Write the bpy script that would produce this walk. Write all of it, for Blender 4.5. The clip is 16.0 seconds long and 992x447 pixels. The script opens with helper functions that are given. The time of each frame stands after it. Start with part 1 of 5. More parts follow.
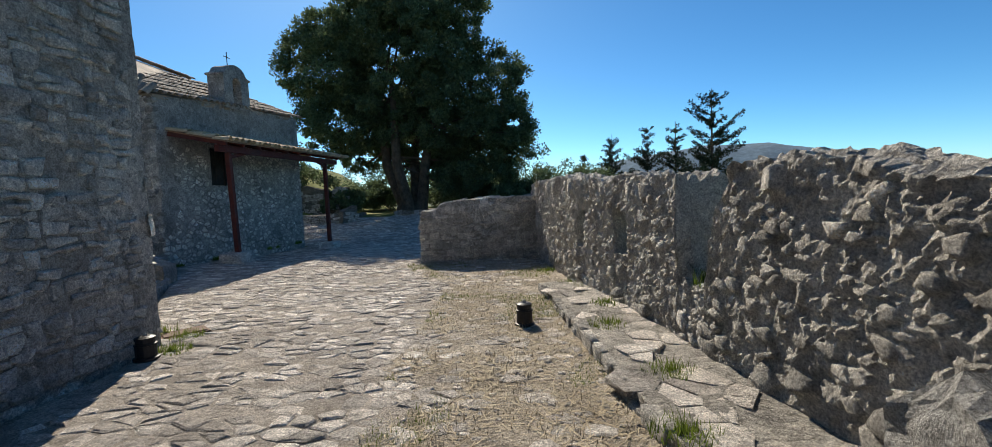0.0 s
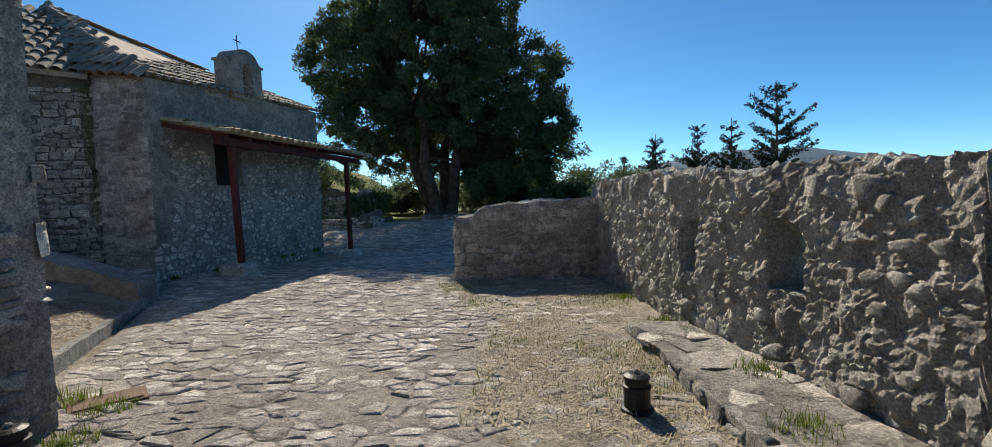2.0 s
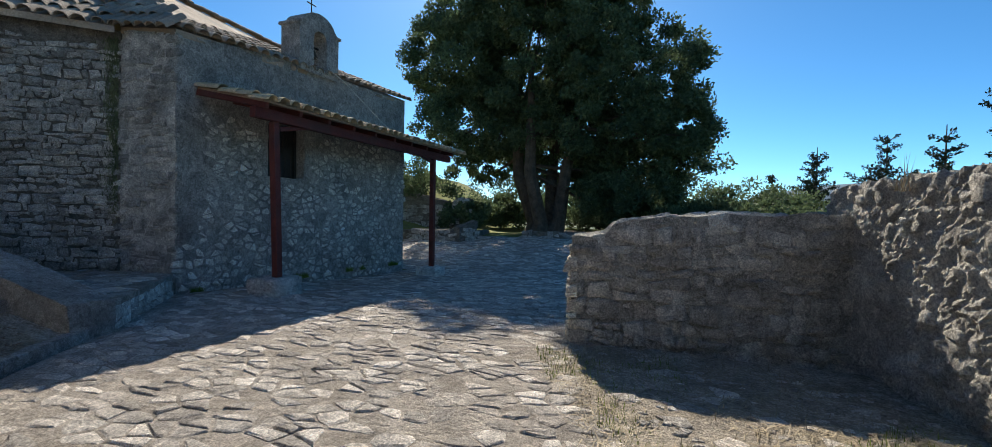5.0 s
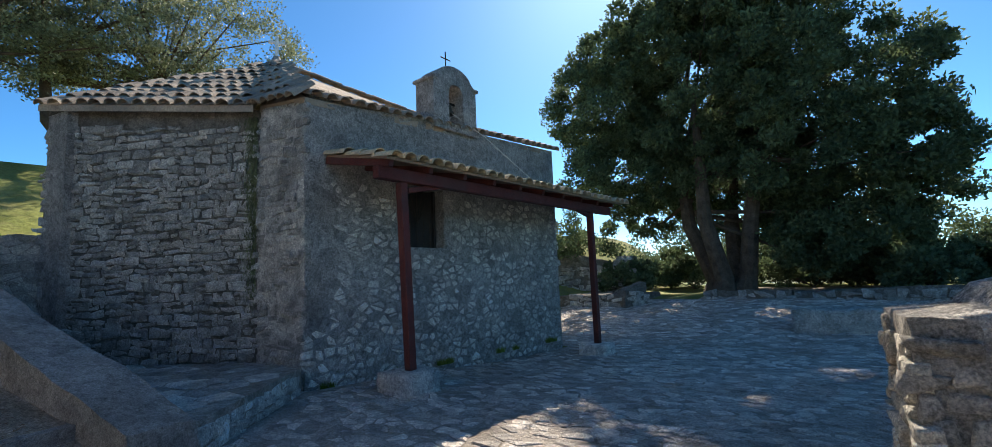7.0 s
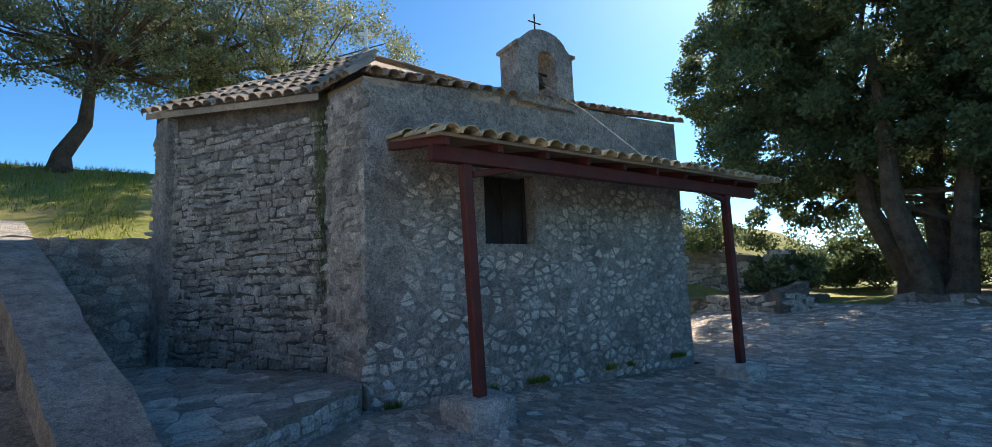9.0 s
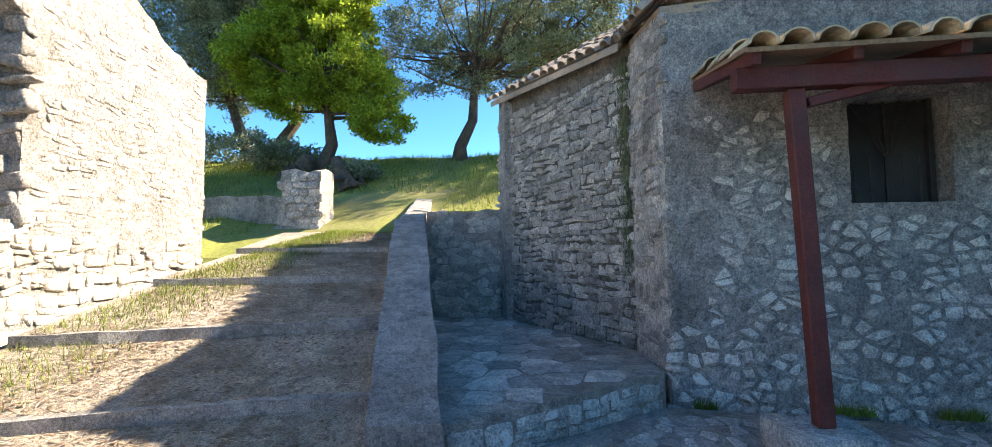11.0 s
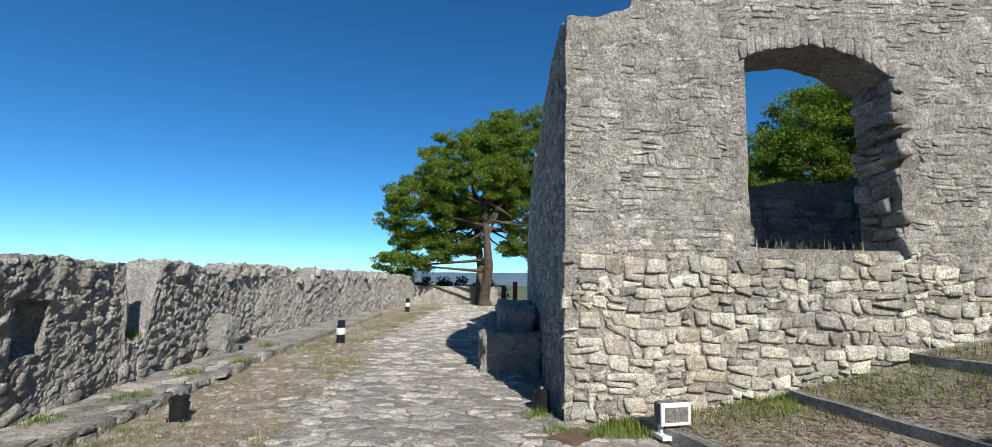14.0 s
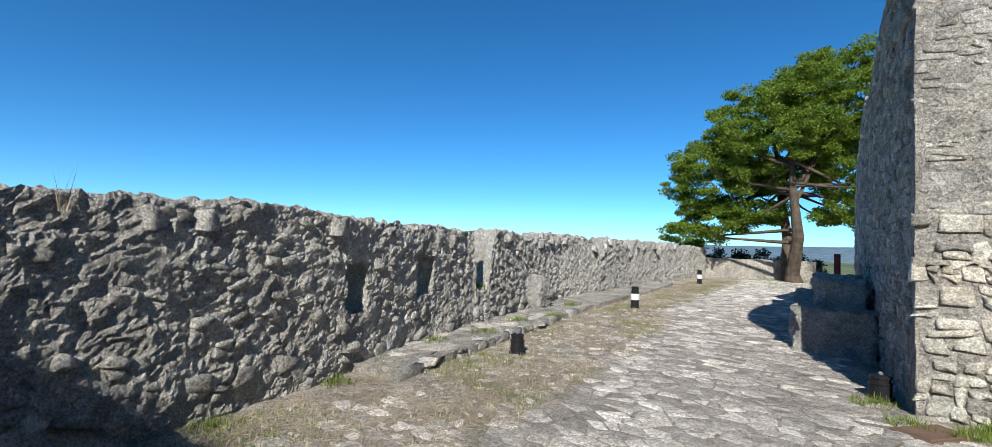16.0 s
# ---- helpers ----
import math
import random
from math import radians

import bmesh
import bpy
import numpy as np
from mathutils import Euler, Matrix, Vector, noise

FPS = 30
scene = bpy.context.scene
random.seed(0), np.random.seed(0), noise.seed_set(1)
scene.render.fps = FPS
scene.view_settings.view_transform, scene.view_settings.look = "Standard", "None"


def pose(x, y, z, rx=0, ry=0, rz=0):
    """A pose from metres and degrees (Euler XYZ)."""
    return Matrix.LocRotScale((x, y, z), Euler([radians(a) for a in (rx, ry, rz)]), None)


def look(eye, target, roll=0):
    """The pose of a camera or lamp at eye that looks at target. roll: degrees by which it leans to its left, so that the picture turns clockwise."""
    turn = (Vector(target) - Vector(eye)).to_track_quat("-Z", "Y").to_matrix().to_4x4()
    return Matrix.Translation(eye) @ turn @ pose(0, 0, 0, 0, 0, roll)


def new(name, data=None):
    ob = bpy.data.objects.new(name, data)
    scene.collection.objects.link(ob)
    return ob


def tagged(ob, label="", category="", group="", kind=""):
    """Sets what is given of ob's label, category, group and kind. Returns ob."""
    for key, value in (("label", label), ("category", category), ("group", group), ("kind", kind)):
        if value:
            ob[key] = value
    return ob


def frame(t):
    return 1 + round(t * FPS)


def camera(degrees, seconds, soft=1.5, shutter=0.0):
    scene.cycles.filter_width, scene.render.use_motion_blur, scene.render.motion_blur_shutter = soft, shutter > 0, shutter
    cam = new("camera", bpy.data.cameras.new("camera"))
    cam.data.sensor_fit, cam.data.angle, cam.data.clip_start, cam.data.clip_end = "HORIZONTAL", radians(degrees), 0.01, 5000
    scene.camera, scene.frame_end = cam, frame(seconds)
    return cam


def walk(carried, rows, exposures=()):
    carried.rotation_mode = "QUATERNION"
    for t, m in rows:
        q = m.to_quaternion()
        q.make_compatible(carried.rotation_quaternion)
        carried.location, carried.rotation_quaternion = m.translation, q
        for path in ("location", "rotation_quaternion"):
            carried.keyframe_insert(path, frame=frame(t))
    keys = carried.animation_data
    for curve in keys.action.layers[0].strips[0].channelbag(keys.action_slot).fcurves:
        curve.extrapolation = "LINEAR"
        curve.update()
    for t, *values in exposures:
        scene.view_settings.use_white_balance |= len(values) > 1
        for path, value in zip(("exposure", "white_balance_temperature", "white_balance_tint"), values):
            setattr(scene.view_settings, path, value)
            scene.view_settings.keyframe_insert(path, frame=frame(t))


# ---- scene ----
cam = camera(91.8, 16.0, soft=0.5)
PATH = [
    (0, (0.676, 1.27, 1.464), (0.45, 3.252, 1.328), -2.5),
    (0.5, (0.513, 1.727, 1.435), (0.243, 3.705, 1.318), -0.4),
    (1, (0.344, 2.221, 1.44), (0.082, 4.2, 1.327), -2.0),
    (1.5, (0.197, 2.728, 1.445), (-0.135, 4.697, 1.338), -1.1),
    (2, (0.01, 3.211, 1.434), (-0.324, 5.179, 1.32), -2.2),
    (2.5, (-0.129, 3.722, 1.406), (-0.483, 5.689, 1.315), -2.6),
    (3, (-0.285, 4.246, 1.391), (-0.684, 6.205, 1.336), -1.2),
    (3.5, (-0.415, 4.758, 1.367), (-0.917, 6.693, 1.295), -2.0),
    (3.7, (-0.45, 4.969, 1.365), (-1.025, 6.884, 1.3), -0.6),
    (5.8, (-1.414, 7.3, 1.239), (-2.374, 9.054, 1.279), -1.2),
    (6, (-1.514, 7.46, 1.271), (-2.584, 9.145, 1.388), -1.5),
    (6.5, (-1.775, 7.808, 1.327), (-3.027, 9.355, 1.527), -1.6),
    (7, (-2.048, 8.147, 1.355), (-3.321, 9.673, 1.582), -2.4),
    (7.5, (-2.242, 8.549, 1.346), (-3.598, 9.997, 1.606), -1.6),
    (8, (-2.441, 8.901, 1.31), (-3.868, 10.277, 1.575), -2.0),
    (8.2, (-2.485, 9.046, 1.323), (-3.946, 10.386, 1.588), -2.5),
    (10.3, (-2.974, 10.126, 1.52), (-4.921, 10.54, 1.707), 0.7),
    (10.5, (-3.05, 10.211, 1.489), (-5.026, 10.459, 1.679), 0.9),
    (11, (-3.243, 10.413, 1.478), (-5.222, 10.155, 1.604), -0.6),
    (11.5, (-3.297, 10.521, 1.479), (-5.125, 9.725, 1.64), -0.8),
    (12, (-3.347, 10.696, 1.514), (-4.953, 9.512, 1.651), 0.0),
    (12.5, (-3.283, 10.733, 1.501), (-4.429, 9.108, 1.711), -1.5),
    (13, (-3.209, 10.86, 1.485), (-4.001, 9.037, 1.709), -0.6),
    (13.5, (-3.198, 10.952, 1.498), (-3.529, 8.991, 1.706), 1.9),
    (14, (-3.18, 10.978, 1.488), (-2.991, 8.999, 1.705), 1.2),
    (14.5, (-3.184, 11.022, 1.453), (-2.611, 9.114, 1.63), 1.0),
    (15, (-3.154, 11.141, 1.427), (-2.238, 9.37, 1.586), 0.8),
    (15.5, (-3.147, 11.264, 1.403), (-1.998, 9.631, 1.522), 0.9),
    (16, (-3.152, 11.331, 1.4), (-1.915, 9.761, 1.474), 1.7),
]
EXPOSURES = [(0.0, 0.38, 7000, 9), (0.5, 0.38, 7000, 9), (1.0, 0.42, 7000, 9), (1.5, 0.72, 7100, 9), (2.0, 0.32, 7000, 9), (2.5, 0.27, 6900, 9), (3.5, 0.34, 6900, 9), (6.0, 0.68, 6900, 8), (6.5, 0.65, 7000, 9), (7.0, 1.0, 7200, 11), (7.5, 1.2, 7500, 12), (8.0, 0.95, 7500, 12), (8.2, 0.95, 7500, 12), (10.5, 2.2, 8100, 17), (11.0, 2.15, 7800, 15), (11.5, 1.5, 7500, 13), (12.0, 1.25, 7200, 11), (12.7, 0.6, 6900, 10), (14.0, 0.22, 6300, 8), (15.0, 0.42, 6300, 8), (16.0, 0.42, 6200, 7)]
walk(cam, [(t, look(eye, target, roll)) for t, eye, target, roll in PATH], EXPOSURES)

# ---- light ----
SUN_AZ, SUN_EL = radians(114.0), radians(38.5)
world = bpy.data.worlds.new("world")
scene.world = world
world.use_nodes = True
wn = world.node_tree.nodes
sky = wn.new("ShaderNodeTexSky")
sky.sky_type = "NISHITA"
sky.sun_disc = False
sky.sun_elevation = SUN_EL
sky.sun_rotation = radians(90.0) - SUN_AZ
sky.altitude = 400
sky.air_density = 0.62
sky.dust_density = 0.3
sky.ozone_density = 4.0
wn["Background"].inputs["Strength"].default_value = 0.118
hue = wn.new("ShaderNodeHueSaturation")
hue.inputs["Saturation"].default_value = 1.2
world.node_tree.links.new(sky.outputs[0], hue.inputs["Color"])
deep = wn.new("ShaderNodeMix")
deep.data_type, deep.blend_type = "RGBA", "MULTIPLY"
deep.inputs[0].default_value = 1.0
deep.inputs[7].default_value = (0.73, 1.03, 1.03, 1)
world.node_tree.links.new(hue.outputs[0], deep.inputs[6])
world.node_tree.links.new(deep.outputs[2], wn["Background"].inputs[0])
sun = new("sun", bpy.data.lights.new("sun", "SUN"))
sun.data.energy = 5.0
sun.data.angle = radians(0.55)
sun.data.color = (1.0, 0.94, 0.85)
toward = Vector((math.cos(SUN_AZ) * math.cos(SUN_EL), math.sin(SUN_AZ) * math.cos(SUN_EL), math.sin(SUN_EL)))
sun.matrix_world = look(toward * 60, (0, 0, 0))


# ---- materials ----
def material(name, low, high, scale=3.0, fine=40.0, rough=0.9, bump=0.4, stain=None, stain_scale=0.7, stain_amount=0.5,
             per_piece=0.0, metal=0.0, spots=None, translucent=0.0, pit_shade=0.0, relief=0.03):
    """Two-scale procedural surface: broad tone, fine grain, optional stains, spots and a change of tone from piece to piece."""
    m = bpy.data.materials.new(name)
    m.use_nodes = True
    nt = m.node_tree
    N, L = nt.nodes, nt.links
    b = N["Principled BSDF"]
    b.inputs["Roughness"].default_value = rough
    b.inputs["Metallic"].default_value = metal
    if "Specular IOR Level" in b.inputs:
        b.inputs["Specular IOR Level"].default_value = 0.25
    geo = N.new("ShaderNodeNewGeometry")
    pos = geo.outputs["Position"]

    def noise_node(s, detail=5.0, r=0.6):
        n = N.new("ShaderNodeTexNoise")
        n.inputs["Scale"].default_value = s
        n.inputs["Detail"].default_value = detail
        n.inputs["Roughness"].default_value = r
        L.new(pos, n.inputs["Vector"])
        return n.outputs["Fac"]

    def ramp(fac, a, c):
        r = N.new("ShaderNodeMapRange")
        r.inputs[1].default_value, r.inputs[2].default_value = a, c
        L.new(fac, r.inputs[0])
        return r.outputs[0]

    def mix(f, a, c, how="MIX"):
        x = N.new("ShaderNodeMix")
        x.data_type, x.blend_type = "RGBA", how
        for sock, v in ((x.inputs[0], f), (x.inputs[6], a), (x.inputs[7], c)):
            if hasattr(v, "is_linked"):
                L.new(v, sock)
            elif isinstance(v, (int, float)):
                sock.default_value = v
            else:
                sock.default_value = (*v, 1)
        return x.outputs[2]

    broad = ramp(noise_node(scale), 0.32, 0.68)
    col = mix(broad, low, high)
    grain = ramp(noise_node(fine, 6.0, 0.7), 0.25, 0.75)
    gr = N.new("ShaderNodeMapRange")
    gr.inputs[3].default_value, gr.inputs[4].default_value = 0.55, 1.32
    L.new(grain, gr.inputs[0])
    col = mix(1.0, col, gr.outputs[0], "MULTIPLY")
    if per_piece:
        info = N.new("ShaderNodeObjectInfo")
        add = N.new("ShaderNodeMath")
        add.operation = "ADD"
        L.new(info.outputs["Random"], add.inputs[0])
        L.new(geo.outputs["Random Per Island"], add.inputs[1])
        fr = N.new("ShaderNodeMath")
        fr.operation = "FRACT"
        L.new(add.outputs[0], fr.inputs[0])
        pr = N.new("ShaderNodeMapRange")
        pr.inputs[3].default_value, pr.inputs[4].default_value = 1 - per_piece, 1 + per_piece
        L.new(fr.outputs[0], pr.inputs[0])
        col = mix(1.0, col, pr.outputs[0], "MULTIPLY")
    if stain:
        st = ramp(noise_node(stain_scale, 6.0, 0.65), 0.5, 0.66)
        sm = N.new("ShaderNodeMath")
        sm.operation = "MULTIPLY"
        sm.inputs[1].default_value = stain_amount
        L.new(st, sm.inputs[0])
        col = mix(sm.outputs[0], col, stain)
    if spots:
        sp = ramp(noise_node(fine * 0.35, 3.0, 0.5), 0.62, 0.68)
        col = mix(sp, col, spots)
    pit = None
    if pit_shade:
        # weathered hollows, their shade put into the colour where the bump dips, and crusts, each with a shape of its
        # own
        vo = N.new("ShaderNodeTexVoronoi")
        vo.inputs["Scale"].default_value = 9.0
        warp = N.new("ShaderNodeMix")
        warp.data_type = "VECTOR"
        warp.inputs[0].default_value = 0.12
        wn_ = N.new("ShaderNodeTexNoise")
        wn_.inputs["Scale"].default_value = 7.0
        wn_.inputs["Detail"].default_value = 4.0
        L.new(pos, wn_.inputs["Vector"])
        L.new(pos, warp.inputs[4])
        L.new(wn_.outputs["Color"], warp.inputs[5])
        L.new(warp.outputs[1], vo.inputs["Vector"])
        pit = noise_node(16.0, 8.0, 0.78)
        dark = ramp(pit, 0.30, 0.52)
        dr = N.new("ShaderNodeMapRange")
        dr.inputs[3].default_value, dr.inputs[4].default_value = 1.0 - pit_shade, 1.08
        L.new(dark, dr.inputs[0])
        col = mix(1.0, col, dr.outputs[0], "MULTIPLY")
        crust = N.new("ShaderNodeMapRange")
        crust.inputs[1].default_value, crust.inputs[2].default_value = 0.1, 0.9
        crust.inputs[3].default_value, crust.inputs[4].default_value = 0.8, 1.2
        L.new(vo.outputs["Color"], crust.inputs[0])
        col = mix(1.0, col, crust.outputs[0], "MULTIPLY")
        speck = N.new("ShaderNodeMapRange")
        speck.inputs[1].default_value, speck.inputs[2].default_value = 0.36, 0.62
        speck.inputs[3].default_value, speck.inputs[4].default_value = 0.55, 1.22
        L.new(noise_node(fine * 2.2, 5.0, 0.7), speck.inputs[0])
        col = mix(1.0, col, speck.outputs[0], "MULTIPLY")
    L.new(col, b.inputs["Base Color"])
    if bump:
        bn = N.new("ShaderNodeBump")
        bn.inputs["Strength"].default_value = bump
        bn.inputs["Distance"].default_value = relief
        mx = N.new("ShaderNodeMath")
        mx.operation = "ADD"
        L.new(noise_node(fine, 7.0, 0.75), mx.inputs[0])
        L.new(noise_node(fine * 0.25, 4.0, 0.6), mx.inputs[1])
        top_ = mx.outputs[0]
        if pit is not None:
            m2 = N.new("ShaderNodeMath")
            m2.operation = "MULTIPLY_ADD"
            m2.inputs[1].default_value = 2.2
            L.new(pit, m2.inputs[0])
            L.new(top_, m2.inputs[2])
            top_ = m2.outputs[0]
        L.new(top_, bn.inputs["Height"])
        L.new(bn.outputs[0], b.inputs["Normal"])
    if translucent:
        tr = N.new("ShaderNodeBsdfTranslucent")
        L.new(col, tr.inputs["Color"])
        ms = N.new("ShaderNodeMixShader")
        ms.inputs[0].default_value = translucent
        L.new(b.outputs[0], ms.inputs[1])
        L.new(tr.outputs[0], ms.inputs[2])
        L.new(ms.outputs[0], N["Material Output"].inputs["Surface"])
    return m


RUIN_MORTAR = material("pale_lime_mortar", (0.54, 0.49, 0.42), (0.72, 0.66, 0.58), 2.5, 32, 0.95, 0.9, (0.3, 0.28, 0.25), 0.9, 0.5, pit_shade=0.5, relief=0.05)
MORTAR = material("lime_mortar", (0.46, 0.42, 0.365), (0.64, 0.59, 0.52), 2.0, 35, 0.95, 0.9, (0.17, 0.16, 0.145), 0.9, 0.6, pit_shade=0.55, relief=0.05)
RUBBLE = material("grey_limestone", (0.60, 0.555, 0.50), (0.84, 0.79, 0.71), 3.5, 30, 0.92, 1.0, (0.36, 0.34, 0.31), 1.1, 0.3, 0.3, pit_shade=0.25, relief=0.05)
RUIN_STONE = material("cream_limestone", (0.56, 0.51, 0.45), (0.76, 0.70, 0.61), 2.5, 28, 0.92, 0.9, (0.24, 0.235, 0.22), 0.8, 0.55, 0.24, pit_shade=0.5, relief=0.04)
PALE_STONE = material("pale_clean_limestone", (0.74, 0.66, 0.53), (0.9, 0.85, 0.74), 2.5, 30, 0.9, 0.8, (0.50, 0.35, 0.19), 1.2, 0.4, 0.25, pit_shade=0.35, relief=0.04)
PLASTER = material("old_lime_plaster", (0.42, 0.405, 0.38), (0.62, 0.60, 0.56), 1.4, 24, 0.95, 1.0, (0.2, 0.195, 0.19), 0.9, 0.6, pit_shade=0.6, relief=0.05)
CHAPEL_STONE = material("chapel_limestone", (0.72, 0.685, 0.625), (0.92, 0.885, 0.82), 3.0, 30, 0.92, 0.9, (0.3, 0.285, 0.26), 0.8, 0.4, 0.28, pit_shade=0.55, relief=0.04)
# darker copy of chapel_limestone: the dimmer look of these faces is put in colour
APSE_STONE = material("dimmed_grey_limestone", (0.44, 0.42, 0.38), (0.66, 0.63, 0.58), 3.0, 30, 0.92, 0.9, (0.2, 0.195, 0.18), 0.8, 0.55, 0.3, pit_shade=0.5, relief=0.04)
FLAG = material("flagstone", (0.60, 0.535, 0.475), (0.82, 0.75, 0.67), 2.5, 35, 0.85, 0.9, (0.26, 0.21, 0.165), 0.6, 0.5, 0.36, pit_shade=0.45, relief=0.035)
FLAG_JOINT = material("flagstone_joint", (0.44, 0.385, 0.33), (0.62, 0.55, 0.475), 1.5, 38, 0.97, 0.9, (0.25, 0.21, 0.16), 1.3, 0.5, pit_shade=0.5, relief=0.04)
# dark joints of the apse; also wall colour with the pine's shade put in
JOINT_AND_SHADE = material("dark_earth_joint_and_shade", (0.17, 0.155, 0.135), (0.29, 0.265, 0.23), 2.0, 35, 0.97, 0.9, pit_shade=0.5, relief=0.05)
EARTH = material("dry_earth", (0.43, 0.365, 0.29), (0.63, 0.55, 0.45), 1.1, 30, 0.98, 0.9, (0.15, 0.12, 0.06), 1.6, 0.5, pit_shade=0.5, relief=0.04)
GRASSLAND = material("grass_ground", (0.13, 0.165, 0.035), (0.28, 0.29, 0.08), 0.4, 12, 0.97, 0.6, (0.24, 0.2, 0.11), 0.25, 0.6)
FARLAND = material("far_fields", (0.07, 0.10, 0.05), (0.15, 0.18, 0.08), 0.006, 0.05, 0.98, 0.0, (0.22, 0.2, 0.13), 0.012, 0.6)
# distance haze on the hills is put into this blue base colour
HILLS = material("haze_tinted_hills", (0.10, 0.155, 0.20), (0.13, 0.19, 0.235), 0.004, 0.03, 1.0, 0.0)
COPING = material("cement_coping", (0.34, 0.325, 0.30), (0.50, 0.48, 0.45), 2.0, 45, 0.93, 0.8, (0.2, 0.2, 0.19), 1.5, 0.5, pit_shade=0.5, relief=0.04)
TILE = material("weathered_clay_tile", (0.24, 0.185, 0.14), (0.42, 0.345, 0.27), 3.0, 30, 0.85, 0.4, (0.13, 0.12, 0.11), 1.5, 0.7, 0.2)
CANOPY_TILE = material("pale_clay_tile", (0.40, 0.31, 0.19), (0.60, 0.49, 0.33), 3.0, 30, 0.85, 0.5, (0.24, 0.2, 0.15), 1.5, 0.5, 0.2)
RED_WOOD = material("red_brown_painted_wood", (0.07, 0.016, 0.014), (0.125, 0.03, 0.024), 3.0, 50, 0.6, 0.3, (0.07, 0.04, 0.035), 2.0, 0.5)
BATTEN = material("raw_roof_boards", (0.18, 0.11, 0.07), (0.28, 0.18, 0.11), 2.0, 40, 0.85, 0.3)
BLACK = material("black_plastic", (0.012, 0.012, 0.014), (0.022, 0.022, 0.024), 5.0, 60, 0.45, 0.1)
WHITE = material("white_paint", (0.72, 0.72, 0.7), (0.8, 0.8, 0.78), 4.0, 50, 0.5, 0.1)
IRON = material("dark_iron", (0.04, 0.035, 0.033), (0.08, 0.06, 0.05), 8.0, 60, 0.6, 0.3, metal=0.6)
RUST = material("rusty_iron_plate", (0.13, 0.08, 0.055), (0.2, 0.13, 0.09), 4.0, 60, 0.8, 0.3)
BRONZE = material("dull_bronze", (0.10, 0.085, 0.06), (0.16, 0.13, 0.09), 5.0, 50, 0.45, 0.1, metal=0.7)
DARK_SHUTTER = material("dark_shutter", (0.022, 0.02, 0.02), (0.04, 0.036, 0.034), 4.0, 50, 0.6, 0.2)
BARK = material("pine_bark", (0.07, 0.05, 0.038), (0.15, 0.115, 0.085), 4.0, 22, 0.95, 0.9)
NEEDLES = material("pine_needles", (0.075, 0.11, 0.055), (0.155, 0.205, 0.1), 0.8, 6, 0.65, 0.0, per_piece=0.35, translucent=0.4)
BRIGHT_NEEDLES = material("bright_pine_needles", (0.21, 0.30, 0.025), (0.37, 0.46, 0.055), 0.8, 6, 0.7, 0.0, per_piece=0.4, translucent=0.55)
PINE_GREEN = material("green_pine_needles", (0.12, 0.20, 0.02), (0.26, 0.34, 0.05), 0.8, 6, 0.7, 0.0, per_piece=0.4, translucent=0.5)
OLIVE_LEAF = material("olive_leaves", (0.13, 0.16, 0.085), (0.27, 0.30, 0.18), 0.8, 6, 0.55, 0.0, per_piece=0.4, translucent=0.35)
CYPRESS_LEAF = material("fir_foliage", (0.016, 0.03, 0.018), (0.035, 0.055, 0.03), 0.8, 6, 0.8, 0.0, per_piece=0.3, translucent=0.15)
GRASS = material("green_grass", (0.12, 0.18, 0.025), (0.25, 0.30, 0.06), 1.5, 10, 0.8, 0.0, per_piece=0.35, translucent=0.3)
STRAW = material("dry_straw", (0.33, 0.265, 0.175), (0.5, 0.42, 0.30), 1.5, 10, 0.85, 0.0, per_piece=0.3)
RED_SIGN = material("dull_red_board", (0.22, 0.04, 0.03), (0.3, 0.06, 0.045), 4, 40, 0.7, 0.2)
ROPE = material("white_rope", (0.6, 0.58, 0.52), (0.7, 0.68, 0.62), 5, 60, 0.9, 0.2)


# ---- building helpers ----
ROUNDED = (APSE_STONE, RUBBLE, RUIN_STONE, PALE_STONE, CHAPEL_STONE)


def part(name, bm, mat, parent=None, label=""):
    me = bpy.data.meshes.new(name)
    if isinstance(bm, tuple):
        me.from_pydata(bm[0], [], bm[1])
    else:
        bm.to_mesh(me)
        bm.free()
    me.materials.append(mat)
    if mat in ROUNDED:
        me.polygons.foreach_set("use_smooth", [True] * len(me.polygons))
    ob = new(name, me)
    if parent is not None:
        ob.parent = parent
    if label:
        ob["label"] = label
    return ob


def thing(name, label, category, kind="", at=(0, 0, 0), turn=0, group=""):
    e = new(name)
    e.matrix_world = pose(*at, 0, 0, turn)
    return tagged(e, label, category, group, kind)


def add_box(bm, x0, x1, y0, y1, z0, z1, bevel=0.0, m=None):
    r = bmesh.ops.create_cube(bm, size=1.0)
    vs = r["verts"]
    for v in vs:
        v.co = Vector(((x0 + x1) / 2 + v.co.x * (x1 - x0), (y0 + y1) / 2 + v.co.y * (y1 - y0), (z0 + z1) / 2 + v.co.z * (z1 - z0)))
    if bevel:
        es = list({e for v in vs for e in v.link_edges})
        out = bmesh.ops.bevel(bm, geom=es, offset=bevel, segments=1, affect="EDGES")
        vs = list({v for f in out["faces"] for v in f.verts} | {v for v in vs if v.is_valid})
    if m is not None:
        for v in vs:
            v.co = m @ v.co
    return vs


def box(x0, x1, y0, y1, z0, z1, bevel=0.0, m=None):
    bm = bmesh.new()
    add_box(bm, x0, x1, y0, y1, z0, z1, bevel, m)
    return bm


